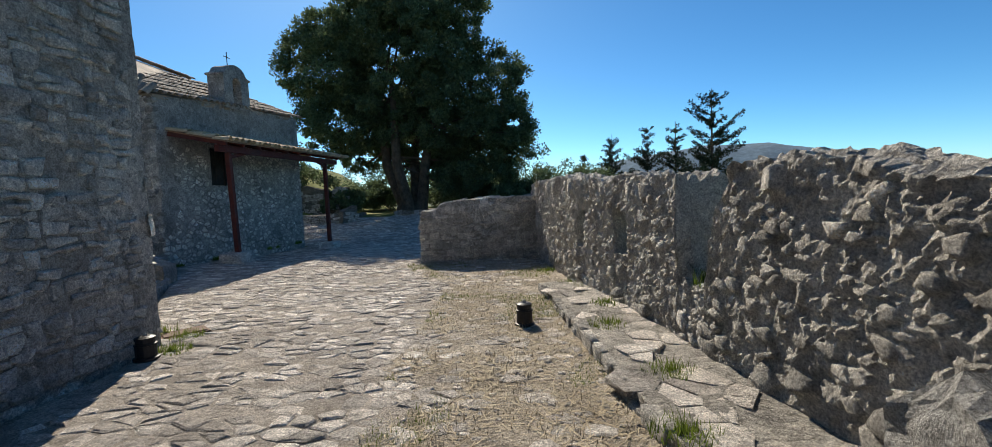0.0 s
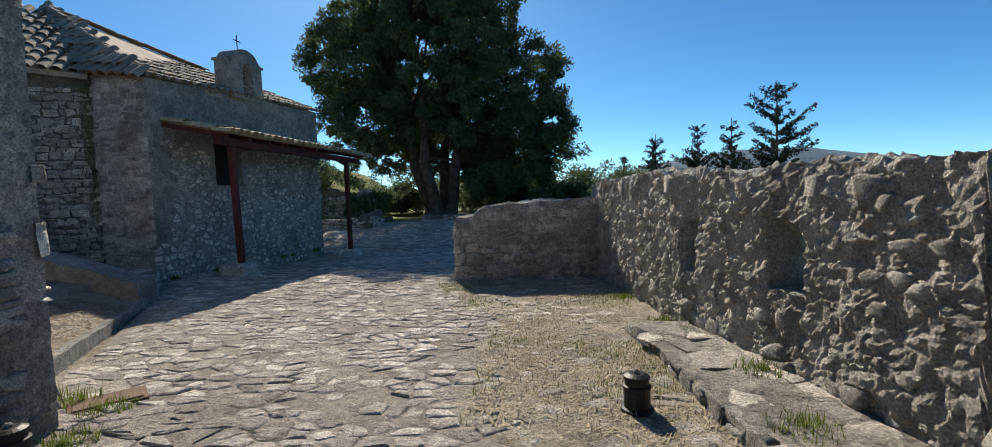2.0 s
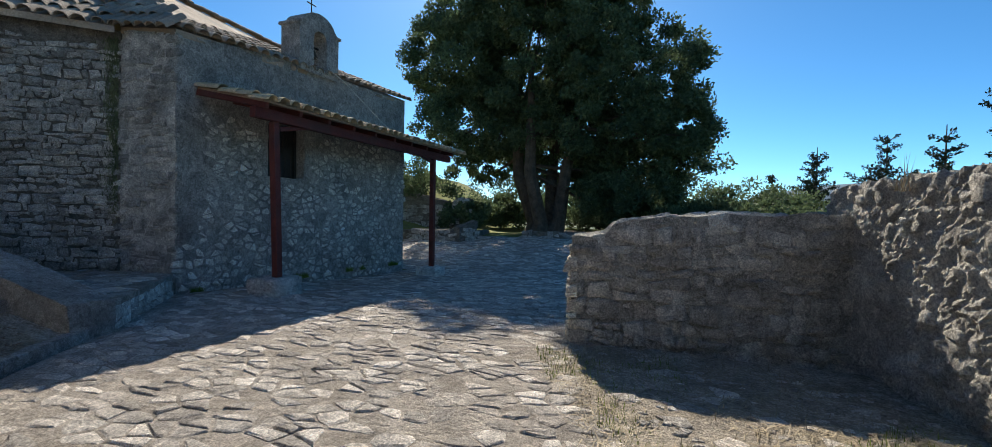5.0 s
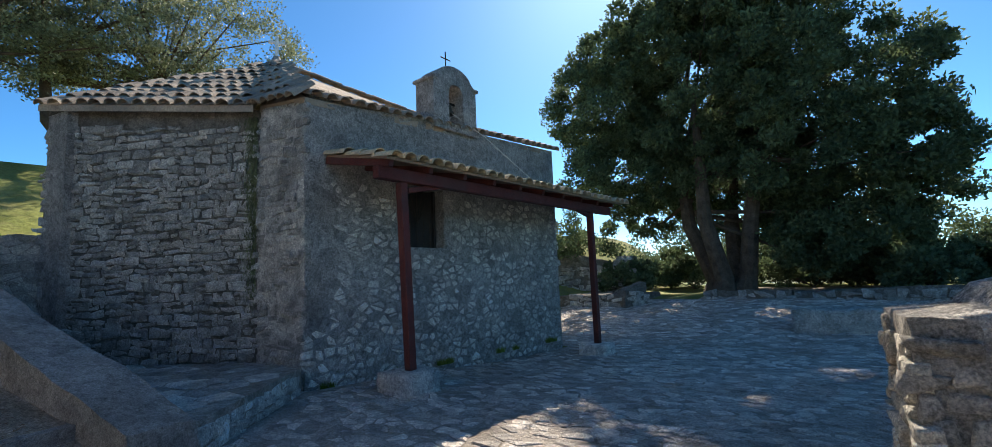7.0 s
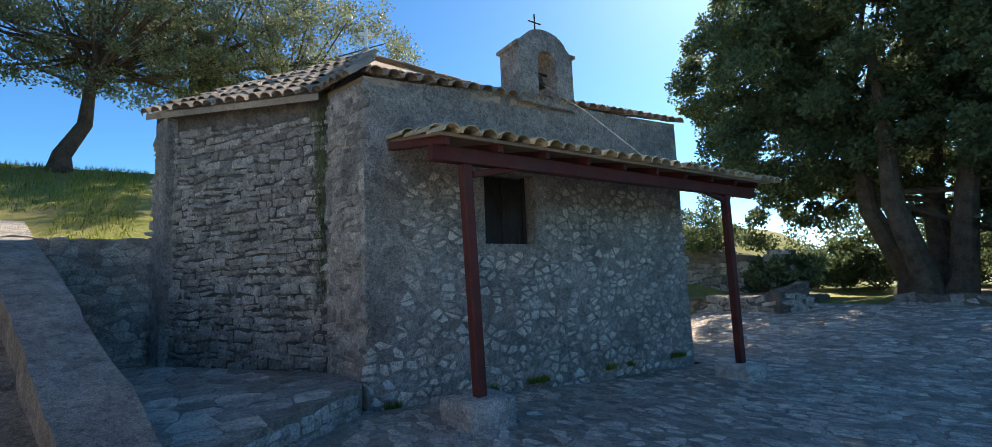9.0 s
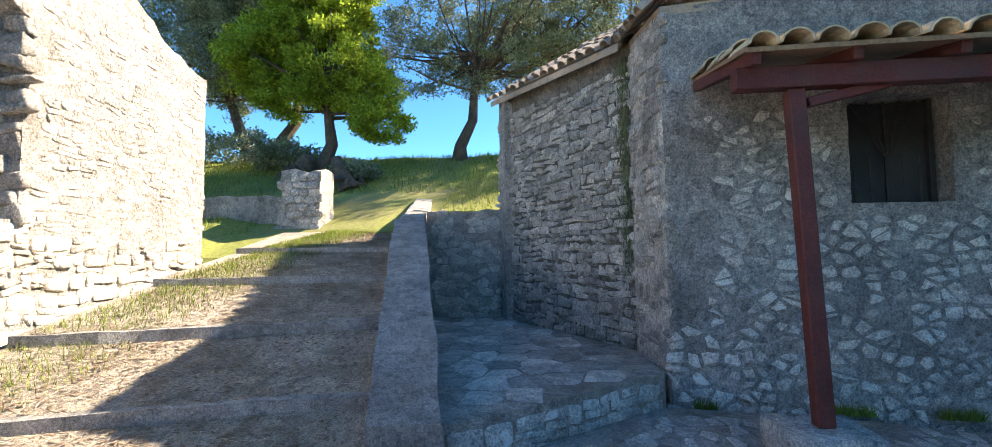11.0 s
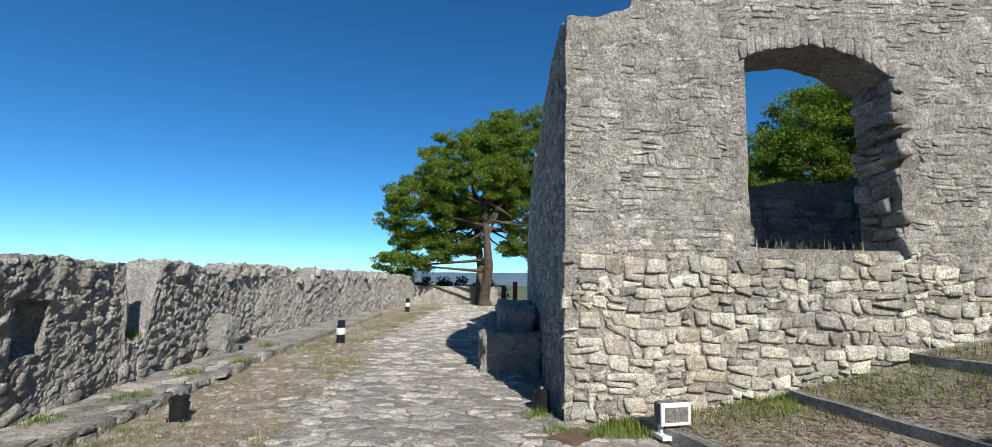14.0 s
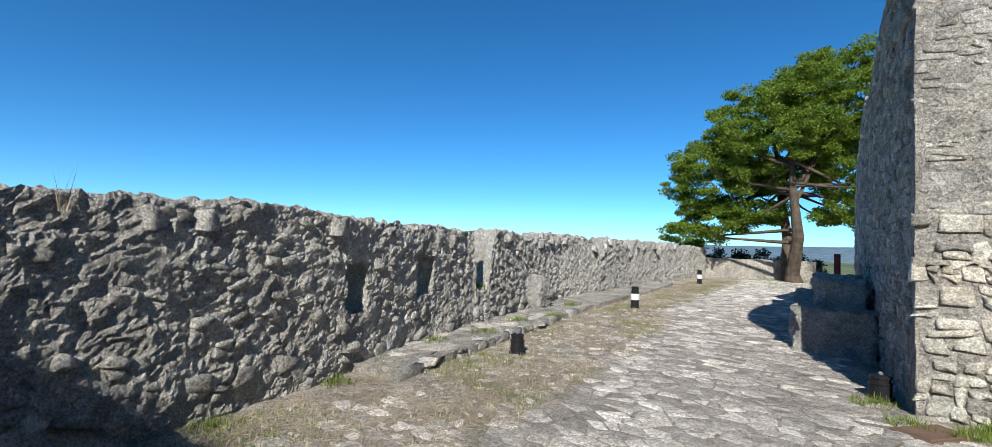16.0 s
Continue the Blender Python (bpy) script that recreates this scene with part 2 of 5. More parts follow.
def beam(a, b, w, h, up=(0, 0, 1), bevel=0.006):
    a, b = Vector(a), Vector(b)
    d = (b - a).normalized()
    s = d.cross(Vector(up)).normalized()
    u = s.cross(d)
    m = Matrix((( s.x, d.x, u.x, a.x), (s.y, d.y, u.y, a.y), (s.z, d.z, u.z, a.z), (0, 0, 0, 1)))
    return box(-w / 2, w / 2, 0, (b - a).length, -h / 2, h / 2, bevel, m)


def lathe(profile, n=16):
    """A turned shape from (radius, height) pairs."""
    verts, faces = [], []
    for r, z in profile:
        for i in range(n):
            a = 2 * math.pi * i / n
            verts.append((r * math.cos(a), r * math.sin(a), z))
    for k in range(len(profile) - 1):
        for i in range(n):
            j = (i + 1) % n
            faces.append((k * n + i, k * n + j, (k + 1) * n + j, (k + 1) * n + i))
    faces.append(tuple(range(n))[::-1])
    faces.append(tuple(range((len(profile) - 1) * n, len(profile) * n)))
    return verts, faces


def tube(points, radii, n=8):
    """A tapered tube through points."""
    verts, faces = [], []
    pts = [Vector(p) for p in points]
    for i, p in enumerate(pts):
        d = (pts[min(i + 1, len(pts) - 1)] - pts[max(i - 1, 0)]).normalized()
        s = d.cross(Vector((0.31, 0.9, 0.2))).normalized()
        u = d.cross(s)
        for k in range(n):
            a = 2 * math.pi * k / n
            verts.append(tuple(p + (s * math.cos(a) + u * math.sin(a)) * radii[i]))
    for i in range(len(pts) - 1):
        for k in range(n):
            j = (k + 1) % n
            faces.append((i * n + k, i * n + j, (i + 1) * n + j, (i + 1) * n + k))
    faces.append(tuple(range(n))[::-1])
    faces.append(tuple(range((len(pts) - 1) * n, len(pts) * n)))
    return verts, faces


def joined(pieces):
    verts, faces = [], []
    for v, f in pieces:
        o = len(verts)
        verts += v
        faces += [tuple(i + o for i in q) for q in f]
    return verts, faces


def wob(p, scale, amount):
    """Smooth three-way noise offset at p."""
    q = Vector(p) * scale
    return noise.noise_vector(q) * amount


def lerp_line(pts):
    """A function of u through (u, value) pairs."""
    us, vs = [p[0] for p in pts], [p[1] for p in pts]
    return lambda u: float(np.interp(u, us, vs))


class Face:
    """A wall face in plan: u runs from a to b, depth along its outward normal (to the right of a to b), v is height."""

    def __init__(self, a, b, batter=0.0):
        self.a, self.d = Vector((*a, 0)), Vector((b[0] - a[0], b[1] - a[1], 0))
        self.length = self.d.length
        self.d.normalize()
        self.n = Vector((self.d.y, -self.d.x, 0))
        self.batter = batter

    def at(self, u, v, w=0.0):
        p = self.a + self.d * u + self.n * (w - self.batter * v)
        return Vector((p.x, p.y, v))


def strip(face, u0, u1, lo, hi, thick, step=0.14, rough=0.05, ragged=0.0, seed=0.0, crust=0.0, cell=0.0):
    """A closed block of masonry between the heights lo(u) and hi(u), with an uneven surface and a ragged top."""
    nu = max(1, round((u1 - u0) / step))
    tall = max(hi(u0 + (u1 - u0) * i / 8) - lo(u0 + (u1 - u0) * i / 8) for i in range(9))
    nv = max(1, round(tall / step))
    nw = max(1, round(thick / (step * 1.6)))
    verts, faces, index = [], [], {}

    def vert(i, j, k):
        key = (i, j, k)
        if key not in index:
            u = u0 + (u1 - u0) * i / nu
            a, b = lo(u), hi(u)
            if ragged:
                b += ragged * (noise.noise(Vector((u * 2.1 + seed, k * 0.9, seed))) + 0.6 * noise.noise(Vector((u * 6.3, k * 1.7 + seed, 4.0))))
            p = face.at(u, a + (b - a) * j / nv, -thick * k / nw)
            q = p + wob(p, 2.3, rough) + wob(p, 7.0, rough * 0.55)
            if crust:
                lump = noise.noise(p * 4.7 + Vector((seed, 0, 0)))
                q += (wob(p, 10.0, 0.8) + wob(p, 21.0, 0.7) + wob(p, 39.0, 0.4)) * crust * (1.0 + 0.9 * lump)
            if cell:
                # rough stones bedded close together, each standing out by its own amount
                w = Vector((p.x, p.y, p.z * 1.4)) / cell + wob(p, 6.0, 0.5)
                dist, sites = noise.voronoi(w)
                out = (face.at(u, 1.0, 1.0) - face.at(u, 1.0, 0.0)) * (1 - 2 * k / nw) + Vector((0, 0, 0.7 if j == nv else 0))
                q += out * cell * (0.22 * noise.noise(sites[0] * 3.7) + 0.13 * (min(1.0, (dist[1] - dist[0]) / 0.22) - 1.0))
            index[key] = len(verts)
            verts.append(tuple(q))
        return index[key]

    def sheet(f, n1, n2, flip):
        for i in range(n1):
            for j in range(n2):
                q = (f(i, j), f(i + 1, j), f(i + 1, j + 1), f(i, j + 1))
                faces.append(q[::-1] if flip else q)

    sheet(lambda i, j: vert(i, j, 0), nu, nv, False)
    sheet(lambda i, j: vert(i, j, nw), nu, nv, True)
    sheet(lambda i, k: vert(i, nv, k), nu, nw, False)
    sheet(lambda i, k: vert(i, 0, k), nu, nw, True)
    sheet(lambda k, j: vert(0, j, k), nw, nv, True)
    sheet(lambda k, j: vert(nu, j, k), nw, nv, False)
    return verts, faces


def wall_mesh(face, base, top, thick, openings=(), step=0.14, rough=0.05, ragged=0.0, seed=0.0, u0=0.0, u1=None, crust=0.0, cell=0.0):
    """Strips beside, under and over each opening (u0, u1, sill(u), head(u))."""
    u1 = face.length if u1 is None else u1
    pieces, u = [], u0
    for a, b, sill, head in sorted(openings, key=lambda o: o[0]):
        if a > u:
            pieces.append(strip(face, u, a, base, top, thick, step, rough, ragged, seed, crust, cell))
        pieces.append(strip(face, a, b, base, sill, thick, step, rough, 0, seed, crust, cell))
        pieces.append(strip(face, a, b, head, top, thick, step, rough, ragged, seed, crust, cell))
        u = b
    if u1 > u:
        pieces.append(strip(face, u, u1, base, top, thick, step, rough, ragged, seed, crust, cell))
    return joined(pieces)


def cells(u0, u1, v0, v1, su, sv, jitter, rng):
    """Irregular cells that fill a rectangle: (centre, polygon)."""
    nu, nv = int((u1 - u0) / su) + 2, int((v1 - v0) / sv) + 2
    pts = {}
    for j in range(-2, nv + 2):
        off = rng.random() * 0.6
        for i in range(-2, nu + 2):
            pts[i, j] = (u0 + (i + 0.5 * (j % 2) + off + (rng.random() - 0.5) * jitter) * su, v0 + (j + (rng.random() - 0.5) * jitter * 0.6) * sv)
    k2 = (su / sv) ** 2
    for (i, j), c in pts.items():
        if not (u0 <= c[0] <= u1 and v0 <= c[1] <= v1):
            continue
        poly = [(c[0] - su * 1.6, c[1] - sv * 1.6), (c[0] + su * 1.6, c[1] - sv * 1.6), (c[0] + su * 1.6, c[1] + sv * 1.6), (c[0] - su * 1.6, c[1] + sv * 1.6)]
        for di in (-2, -1, 0, 1, 2):
            for dj in (-2, -1, 0, 1, 2):
                o = pts.get((i + di, j + dj))
                if o is None or (di == 0 and dj == 0):
                    continue
                # half-plane nearer to c than to o, in a space where cells are square
                nx, ny = o[0] - c[0], (o[1] - c[1]) * k2
                mid = nx * (o[0] + c[0]) / 2 + ny * (o[1] + c[1]) / 2
                out = []
                for a in range(len(poly)):
                    p, q = poly[a], poly[(a + 1) % len(poly)]
                    dp, dq = nx * p[0] + ny * p[1] - mid, nx * q[0] + ny * q[1] - mid
                    if dp <= 0:
                        out.append(p)
                    if (dp < 0 < dq) or (dq < 0 < dp):
                        s = dp / (dp - dq)
                        out.append((p[0] + (q[0] - p[0]) * s, p[1] + (q[1] - p[1]) * s))
                poly = out
                if len(poly) < 3:
                    break
            if len(poly) < 3:
                break
        if len(poly) >= 3:
            yield c, poly


def courses(u0, u1, v0, v1, su, sv, jitter, rng):
    """Roughly coursed stones of mixed length and height: (centre, polygon)."""
    v = v0 - sv * rng.random()
    while v < v1:
        h = sv * (0.6 + 0.85 * rng.random())
        u = u0 - su * rng.random()
        while u < u1:
            w = su * (0.45 + 1.15 * rng.random() ** 1.4)
            cuts = [(0.0, 1.0)]
            if h > 0.95 * sv and rng.random() < 0.35:
                k = 0.35 + 0.3 * rng.random()
                cuts = [(0.0, k), (k, 1.0)]
            for lo, hi in cuts:
                wave = [0.5 * sv * noise.noise(Vector((x * 1.7, v * 5.0, 5.0))) for x in (u, u + w)]
                j = jitter * 0.2 * min(sv, su)
                a = [(u, v + h * lo + wave[0]), (u + w, v + h * lo + wave[1]), (u + w, v + h * hi + wave[1]), (u, v + h * hi + wave[0])]
                a = [(p[0] + rng.uniform(-j, j), p[1] + rng.uniform(-j, j)) for p in a]
                poly = []
                for i in range(4):
                    p, q, o = a[i], a[(i + 1) % 4], a[i - 1]
                    k1, k2 = rng.uniform(0.04, 0.22), rng.uniform(0.04, 0.3)
                    poly.append((p[0] + (o[0] - p[0]) * k1, p[1] + (o[1] - p[1]) * k1))
                    poly.append((p[0] + (q[0] - p[0]) * k2 * 0.5, p[1] + (q[1] - p[1]) * k2 * 0.5))
                c = (sum(p[0] for p in poly) / 8, sum(p[1] for p in poly) / 8)
                if u0 <= c[0] <= u1 and v0 <= c[1] <= v1:
                    yield c, poly
            u += w
        v += h


def stone(poly, c, gap, proud, mapper, rng, sink=0.04, dome=0.25):
    """One stone: a shrunken cell with rounded shoulders and an uneven face."""
    keep = [poly[0]]
    size = math.sqrt(max((p[0] - c[0]) ** 2 + (p[1] - c[1]) ** 2 for p in poly))
    for p in poly[1:]:
        if (p[0] - keep[-1][0]) ** 2 + (p[1] - keep[-1][1]) ** 2 > (0.12 * size) ** 2:
            keep.append(p)
    if len(keep) < 3:
        keep = poly
    n = len(keep)
    cu, cv = sum(p[0] for p in keep) / n, sum(p[1] for p in keep) / n
    h = proud * (0.45 + 1.0 * rng.random())
    tu, tv = (rng.random() - 0.5) * 0.5 * proud / size, (rng.random() - 0.5) * 0.5 * proud / size
    rings = []
    for shrink, depth in ((gap, -sink), (gap, h * (1 - dome) - 0.004), (gap + 0.12 * size, h * (1 - 0.25 * dome)), (gap + 0.36 * size, h)):
        ring = []
        for k, p in enumerate(keep):
            du, dv = p[0] - cu, p[1] - cv
            r = max(1e-4, math.hypot(du, dv))
            f = max(0.25, 1 - shrink / r) * (1 + (0.06 * math.sin(k * 2.3 + cu * 9) if depth > 0 else 0))
            ring.append(mapper(cu + du * f, cv + dv * f, depth + (tu * du + tv * dv if depth > 0 else 0)))
        rings.append(ring)
    verts = []
    for ring in rings:
        for p in ring:
            verts.append(tuple(p + wob(p, 9.0, 0.3 * proud + 0.004) + wob(p, 24.0, 0.22 * proud)))
    verts.append(tuple(mapper(cu, cv, h * 1.06)))
    faces = []
    for k in range(3):
        for i in range(n):
            j = (i + 1) % n
            faces.append((k * n + i, k * n + j, (k + 1) * n + j, (k + 1) * n + i))
    for i in range(n):
        faces.append((3 * n + i, 3 * n + (i + 1) % n, 4 * n))
    return verts, faces


def masonry(name, parent, mapper, u0, u1, v0, v1, su, sv, mat, seed, inside=None, near=None, gap=0.012, proud=0.03, jitter=0.75,
            limit=290, skip=0.0, choose=None, sink=0.04, dome=0.25, layout=cells):
    """Stones over a face: the near ones as pieces of their own under the parent, the rest as one mesh of kind stuff."""
    rng = random.Random(seed)
    rest, made = [], 0
    for c, poly in layout(u0, u1, v0, v1, su, sv, jitter, rng):
        if inside is not None and not all(inside(*(0.8 * q + 0.2 * k for q, k in zip(p, c))) for p in poly):
            continue
        if rng.random() < skip:
            continue
        v, f = stone(poly, c, gap, proud, mapper, rng, sink, dome)
        m = choose(c, rng) if choose else mat
        if made < limit and (near is None or near(*c)):
            part(name, (v, f), m, parent)
            made += 1
        else:
            rest.append((v, f, m))
    for m in {id(r[2]): r[2] for r in rest}.values():
        ob = part(name + "_rest", joined([r[:2] for r in rest if r[2] is m]), m, parent)
        ob["kind"] = "stuff"


# ---- ground ----
def smooth(a, b, x):
    t = min(1.0, max(0.0, (x - a) / (b - a)))
    return t * t * (3 - 2 * t)


parapet_x = lerp_line([(-40, 3.6), (-13, 3.3), (-5, 3.2), (1.5, 2.9), (4.0, 2.45), (5.2, 1.85), (6.6, 1.5), (8.4, 1.0), (11.4, 0.25), (16, 0.3), (40, 3)])


def court_z(x, y):
    return -0.25 * smooth(11, 17, y) + 0.85 * smooth(18.0, 27.0, y)


def ground_z(x, y):
    z = court_z(x, y)
    west = 1.75 + 0.44 * min(7.5, max(0.0, -11.8 - x))
    if x < -9.6 and 3.0 < y < 7.6:
        z = west * smooth(-9.6, -11.8, x) - 0.15
    elif y >= 7.6 and x < -12.4:
        z = max(z, west * smooth(30, 20, y) * smooth(-12.4, -13.4, x)) - 0.1
    elif y >= 7.6 and x < -8.4:
        z = -0.35
    elif y <= 3.0 and x < -9.9:
        z = west * smooth(-9.9, -12.0, x) * smooth(-40, -8, y)
    elif y < 5.2 and x < -3.7:
        z = 0.8 * smooth(-3.7, -4.5, x)
    if y < -1.5 and -9.9 <= x < -2.2:
        z = 0.75 * smooth(-2.2, -4.0, x)
    if y > 22 and x < 2:
        z = max(z, court_z(x, y) + 3.0 * smooth(-10.5, -16, x) * smooth(26.2, 28, y))
    # outside the parapet the hillside falls away
    e = x - (parapet_x(y) + 0.9)
    if e > 0:
        z -= 0.5 * min(e, 4) + 0.42 * max(0.0, e - 4)
    z -= 0.3 * max(0.0, y - 36) + 0.3 * max(0.0, -20 - y) + 0.3 * max(0.0, -45 - x)
    return max(z, -62.0) + (0.12 * noise.noise(Vector((x * 0.4, y * 0.4, 0))) if (e > 0.5 or x < -13 or y > 24) else 0.0)


def axis_steps(fine0, fine1, step, far):
    out = list(np.arange(fine0, fine1 + 0.01, step))
    s, a, b = step, out[0], out[-1]
    low, high = [], []
    while b < far:
        s *= 1.22
        a -= s
        b += s
        low.append(a)
        high.append(b)
    return low[::-1] + out + high


gx, gy = axis_steps(-22, 6, 0.7, 4500), axis_steps(-18, 30, 0.7, 4500)
gverts = [(x, y, ground_z(x, y) - 0.05) for y in gy for x in gx]
gfaces = [(j * len(gx) + i, j * len(gx) + i + 1, (j + 1) * len(gx) + i + 1, (j + 1) * len(gx) + i) for j in range(len(gy) - 1) for i in range(len(gx) - 1)]
ground = part("ground", (gverts, gfaces), GRASSLAND)
tagged(ground, "grassy hillside falling away to green fields", "ground", kind="structure")
ground.data.materials.append(EARTH)
ground.data.materials.append(FARLAND)
for p in ground.data.polygons:
    c = p.center
    if -7.5 < c.x < parapet_x(c.y) + 0.3 and -20 < c.y < 30:
        p.material_index = 1
    elif abs(c.x) > 120 or abs(c.y) > 120:
        p.material_index = 2


def hill(name, az0, az1, dist, pts, label):
    """A far ridge: pts are (fraction along, height)."""
    f = lerp_line(pts)
    n, rows = 60, 6
    verts, faces = [], []
    for j in range(rows):
        for i in range(n + 1):
            a = radians(az0 + (az1 - az0) * i / n)
            r = dist + 700 * j / (rows - 1)
            h = -62 + (f(i / n) + 62) * min(1.0, 5 * i / n, 5 * (n - i) / n) * math.sin(math.pi / 2 * j / (rows - 1)) + 8 * noise.noise(Vector((i * 0.35, j * 0.8, dist)))
            verts.append((r * math.cos(a), r * math.sin(a), h))
    for j in range(rows - 1):
        for i in range(n):
            faces.append((j * (n + 1) + i, j * (n + 1) + i + 1, (j + 1) * (n + 1) + i + 1, (j + 1) * (n + 1) + i))
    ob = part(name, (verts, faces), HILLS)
    for p in ob.data.polygons:
        p.use_smooth = True
    tagged(ob, label, "hill", kind="structure")


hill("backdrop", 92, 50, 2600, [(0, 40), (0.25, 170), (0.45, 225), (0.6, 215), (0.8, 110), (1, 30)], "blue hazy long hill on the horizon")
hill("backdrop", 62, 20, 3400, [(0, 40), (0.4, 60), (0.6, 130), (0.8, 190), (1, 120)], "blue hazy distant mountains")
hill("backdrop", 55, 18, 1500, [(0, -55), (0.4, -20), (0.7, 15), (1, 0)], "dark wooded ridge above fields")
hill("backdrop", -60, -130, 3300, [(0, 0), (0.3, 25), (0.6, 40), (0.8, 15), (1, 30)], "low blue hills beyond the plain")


# ---- courtyard paving (bed; the stones come last) ----
pave_l = lerp_line([(-16, -1.0), (-2, -1.7), (0.2, -2.4), (3.5, -3.0), (5.6, -3.3), (6.0, -4.2), (7.2, -4.8), (9.7, -6.6), (11.4, -8.1), (17.75, -8.05), (17.85, -11.0), (24.4, -11.5)])
pave_r = lerp_line([(-16, 2.0), (-2, 1.0), (5, -0.3), (8, -0.5), (10.8, -1.9), (13, -2.0), (15, -1.2), (21, 0.5), (24.4, 1.0)])


def bed(name, left, right, y0, y1, zf, mat, label, category, n=24, step=0.35, thick=0.12):
    """A thin sheet between two plan edges that follows a height."""
    ny = round((y1 - y0) / step)
    verts, faces = [], []
    for j in range(ny + 1):
        y = y0 + (y1 - y0) * j / ny
        a, b = left(y), right(y)
        for i in range(n + 1):
            x = a + (b - a) * i / n
            verts.append((x, y, zf(x, y) + 0.012 * noise.noise(Vector((x * 1.7, y * 1.7, 1.0)))))
    for j in range(ny):
        for i in range(n):
            faces.append((j * (n + 1) + i, j * (n + 1) + i + 1, (j + 1) * (n + 1) + i + 1, (j + 1) * (n + 1) + i))
    ob = part(name, (verts, faces), mat)
    return tagged(ob, label, category, kind="structure")


paving = bed("pavement", pave_l, pave_r, -16, 24.4, court_z, FLAG_JOINT, "sunlit courtyard of worn irregular flagstones", "pavement")

# ---- parapet along the drop ----
parapet_pts = [(0.27, 12.0), (1.05, 8.4), (1.55, 6.6), (1.85, 5.2), (2.18, 3.8), (2.65, 1.5), (3.1, -5.0), (3.3, -13.5)]
parapet_lens = [0.0]
for p, q in zip(parapet_pts, parapet_pts[1:]):
    parapet_lens.append(parapet_lens[-1] + math.dist(p, q))


class Bent(Face):
    """A wall face that follows a bent line in plan, u along it."""

    def __init__(self, pts):
        self.px = lerp_line([(l, p[0]) for l, p in zip(parapet_lens, pts)])
        self.py = lerp_line([(l, p[1]) for l, p in zip(parapet_lens, pts)])
        self.length = parapet_lens[-1]

    def at(self, u, v, w=0.0):
        a, b = max(0.0, u - 0.25), min(self.length, u + 0.25)
        d = Vector((self.px(b) - self.px(a), self.py(b) - self.py(a), 0)).normalized()
        p = Vector((self.px(u), self.py(u), v)) + Vector((d.y, -d.x, 0)) * w
        return p


parapet_face = Bent(parapet_pts)


def parapet_u(y):
    return float(np.interp(-y, [-p[1] for p in parapet_pts], parapet_lens))


def const(c):
    return lambda u: c


par_top = lerp_line([(0, 1.56), (parapet_u(10), 1.62), (parapet_u(9.2), 1.66), (parapet_u(8.4), 1.6), (parapet_u(7.4), 1.55), (parapet_u(6.6), 1.56), (parapet_u(5.62), 1.52), (parapet_u(5.54), 0.66), (parapet_u(5.16), 0.62),
                     (parapet_u(5.06), 1.15), (parapet_u(4.8), 1.56), (parapet_u(4.35), 1.62), (parapet_u(3.6), 1.48), (parapet_u(3.0), 1.46), (parapet_u(2.4), 1.6), (parapet_u(0), 1.58), (parapet_u(-1), 1.2), (parapet_u(-1.5), 1.6), (parapet_u(-3), 1.5), (parapet_u(-3.4), 1.15), (parapet_u(-4), 1.55), (parapet_u(-6), 1.5), (parapet_u(-6.4), 1.15),
                     (parapet_u(-7), 1.5), (parapet_u(-9), 1.5), (parapet_u(-9.4), 1.15), (parapet_u(-10), 1.45), (parapet_u(-14), 1.35)])
par_base = const(-0.25)
loops = [(parapet_u(8.42), parapet_u(8.10), const(0.6), const(1.14)), (parapet_u(7.12), parapet_u(6.74), const(0.66), const(1.18))]
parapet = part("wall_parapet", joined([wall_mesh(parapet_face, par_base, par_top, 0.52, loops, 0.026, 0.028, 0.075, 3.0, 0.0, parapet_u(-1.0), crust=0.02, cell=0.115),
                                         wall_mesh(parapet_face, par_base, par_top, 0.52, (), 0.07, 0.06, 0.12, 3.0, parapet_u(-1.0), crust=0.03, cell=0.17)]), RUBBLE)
parapet.data.polygons.foreach_set("use_smooth", [False] * len(parapet.data.polygons))
tagged(parapet, "weathered rubble parapet wall with loopholes", "wall", kind="structure")
far_gate = part("wall_end", wall_mesh(Face((-1.0, -15.2), (3.6, -14.2)), const(-0.2), const(0.9), 0.5, (), 0.3, 0.06, 0.05, 1.0), MORTAR)
tagged(far_gate, "low stone wall in shade at the path's end", "wall", kind="structure")

cross_face = Face((-2.05, 11.22), (0.55, 11.62))
cross_top = lerp_line([(0, 1.08), (0.35, 1.12), (0.4, 1.22), (1.0, 1.3), (1.6, 1.33), (2.2, 1.3), (2.7, 1.35)])
cross_wall = part("wall_cross", wall_mesh(cross_face, const(-0.25), cross_top, 0.75, (), 0.08, 0.012, 0.06, 8.0, crust=0.008), RUIN_MORTAR)
tagged(cross_wall, "chest-high rubble wall spur beside the path", "wall", kind="structure")

# ---- raised ledge at the parapet's foot ----
ledge_face = Face((0.5, 8.15), (1.45, 3.0))
ledge2_face = Face((1.45, 3.0), (2.45, -6.0))
ledge = part("kerb", joined([strip(Bent([(p[0] + 0.1, p[1]) for p in parapet_pts]), parapet_u(8.1), parapet_u(-12), const(-0.2), const(0.06), 0.3, 0.2, 0.02),
                             strip(ledge_face, 0, ledge_face.length, const(-0.2), const(0.10), 1.1, 0.06, 0.035, 0.0, 1.0, 0.012),
                             strip(ledge2_face, 0, ledge2_face.length, const(-0.2), const(0.10), 1.1, 0.1, 0.035, 0.0, 2.0, 0.012)]), MORTAR)
tagged(ledge, "low stone ledge at the foot of the parapet", "kerb", kind="structure")

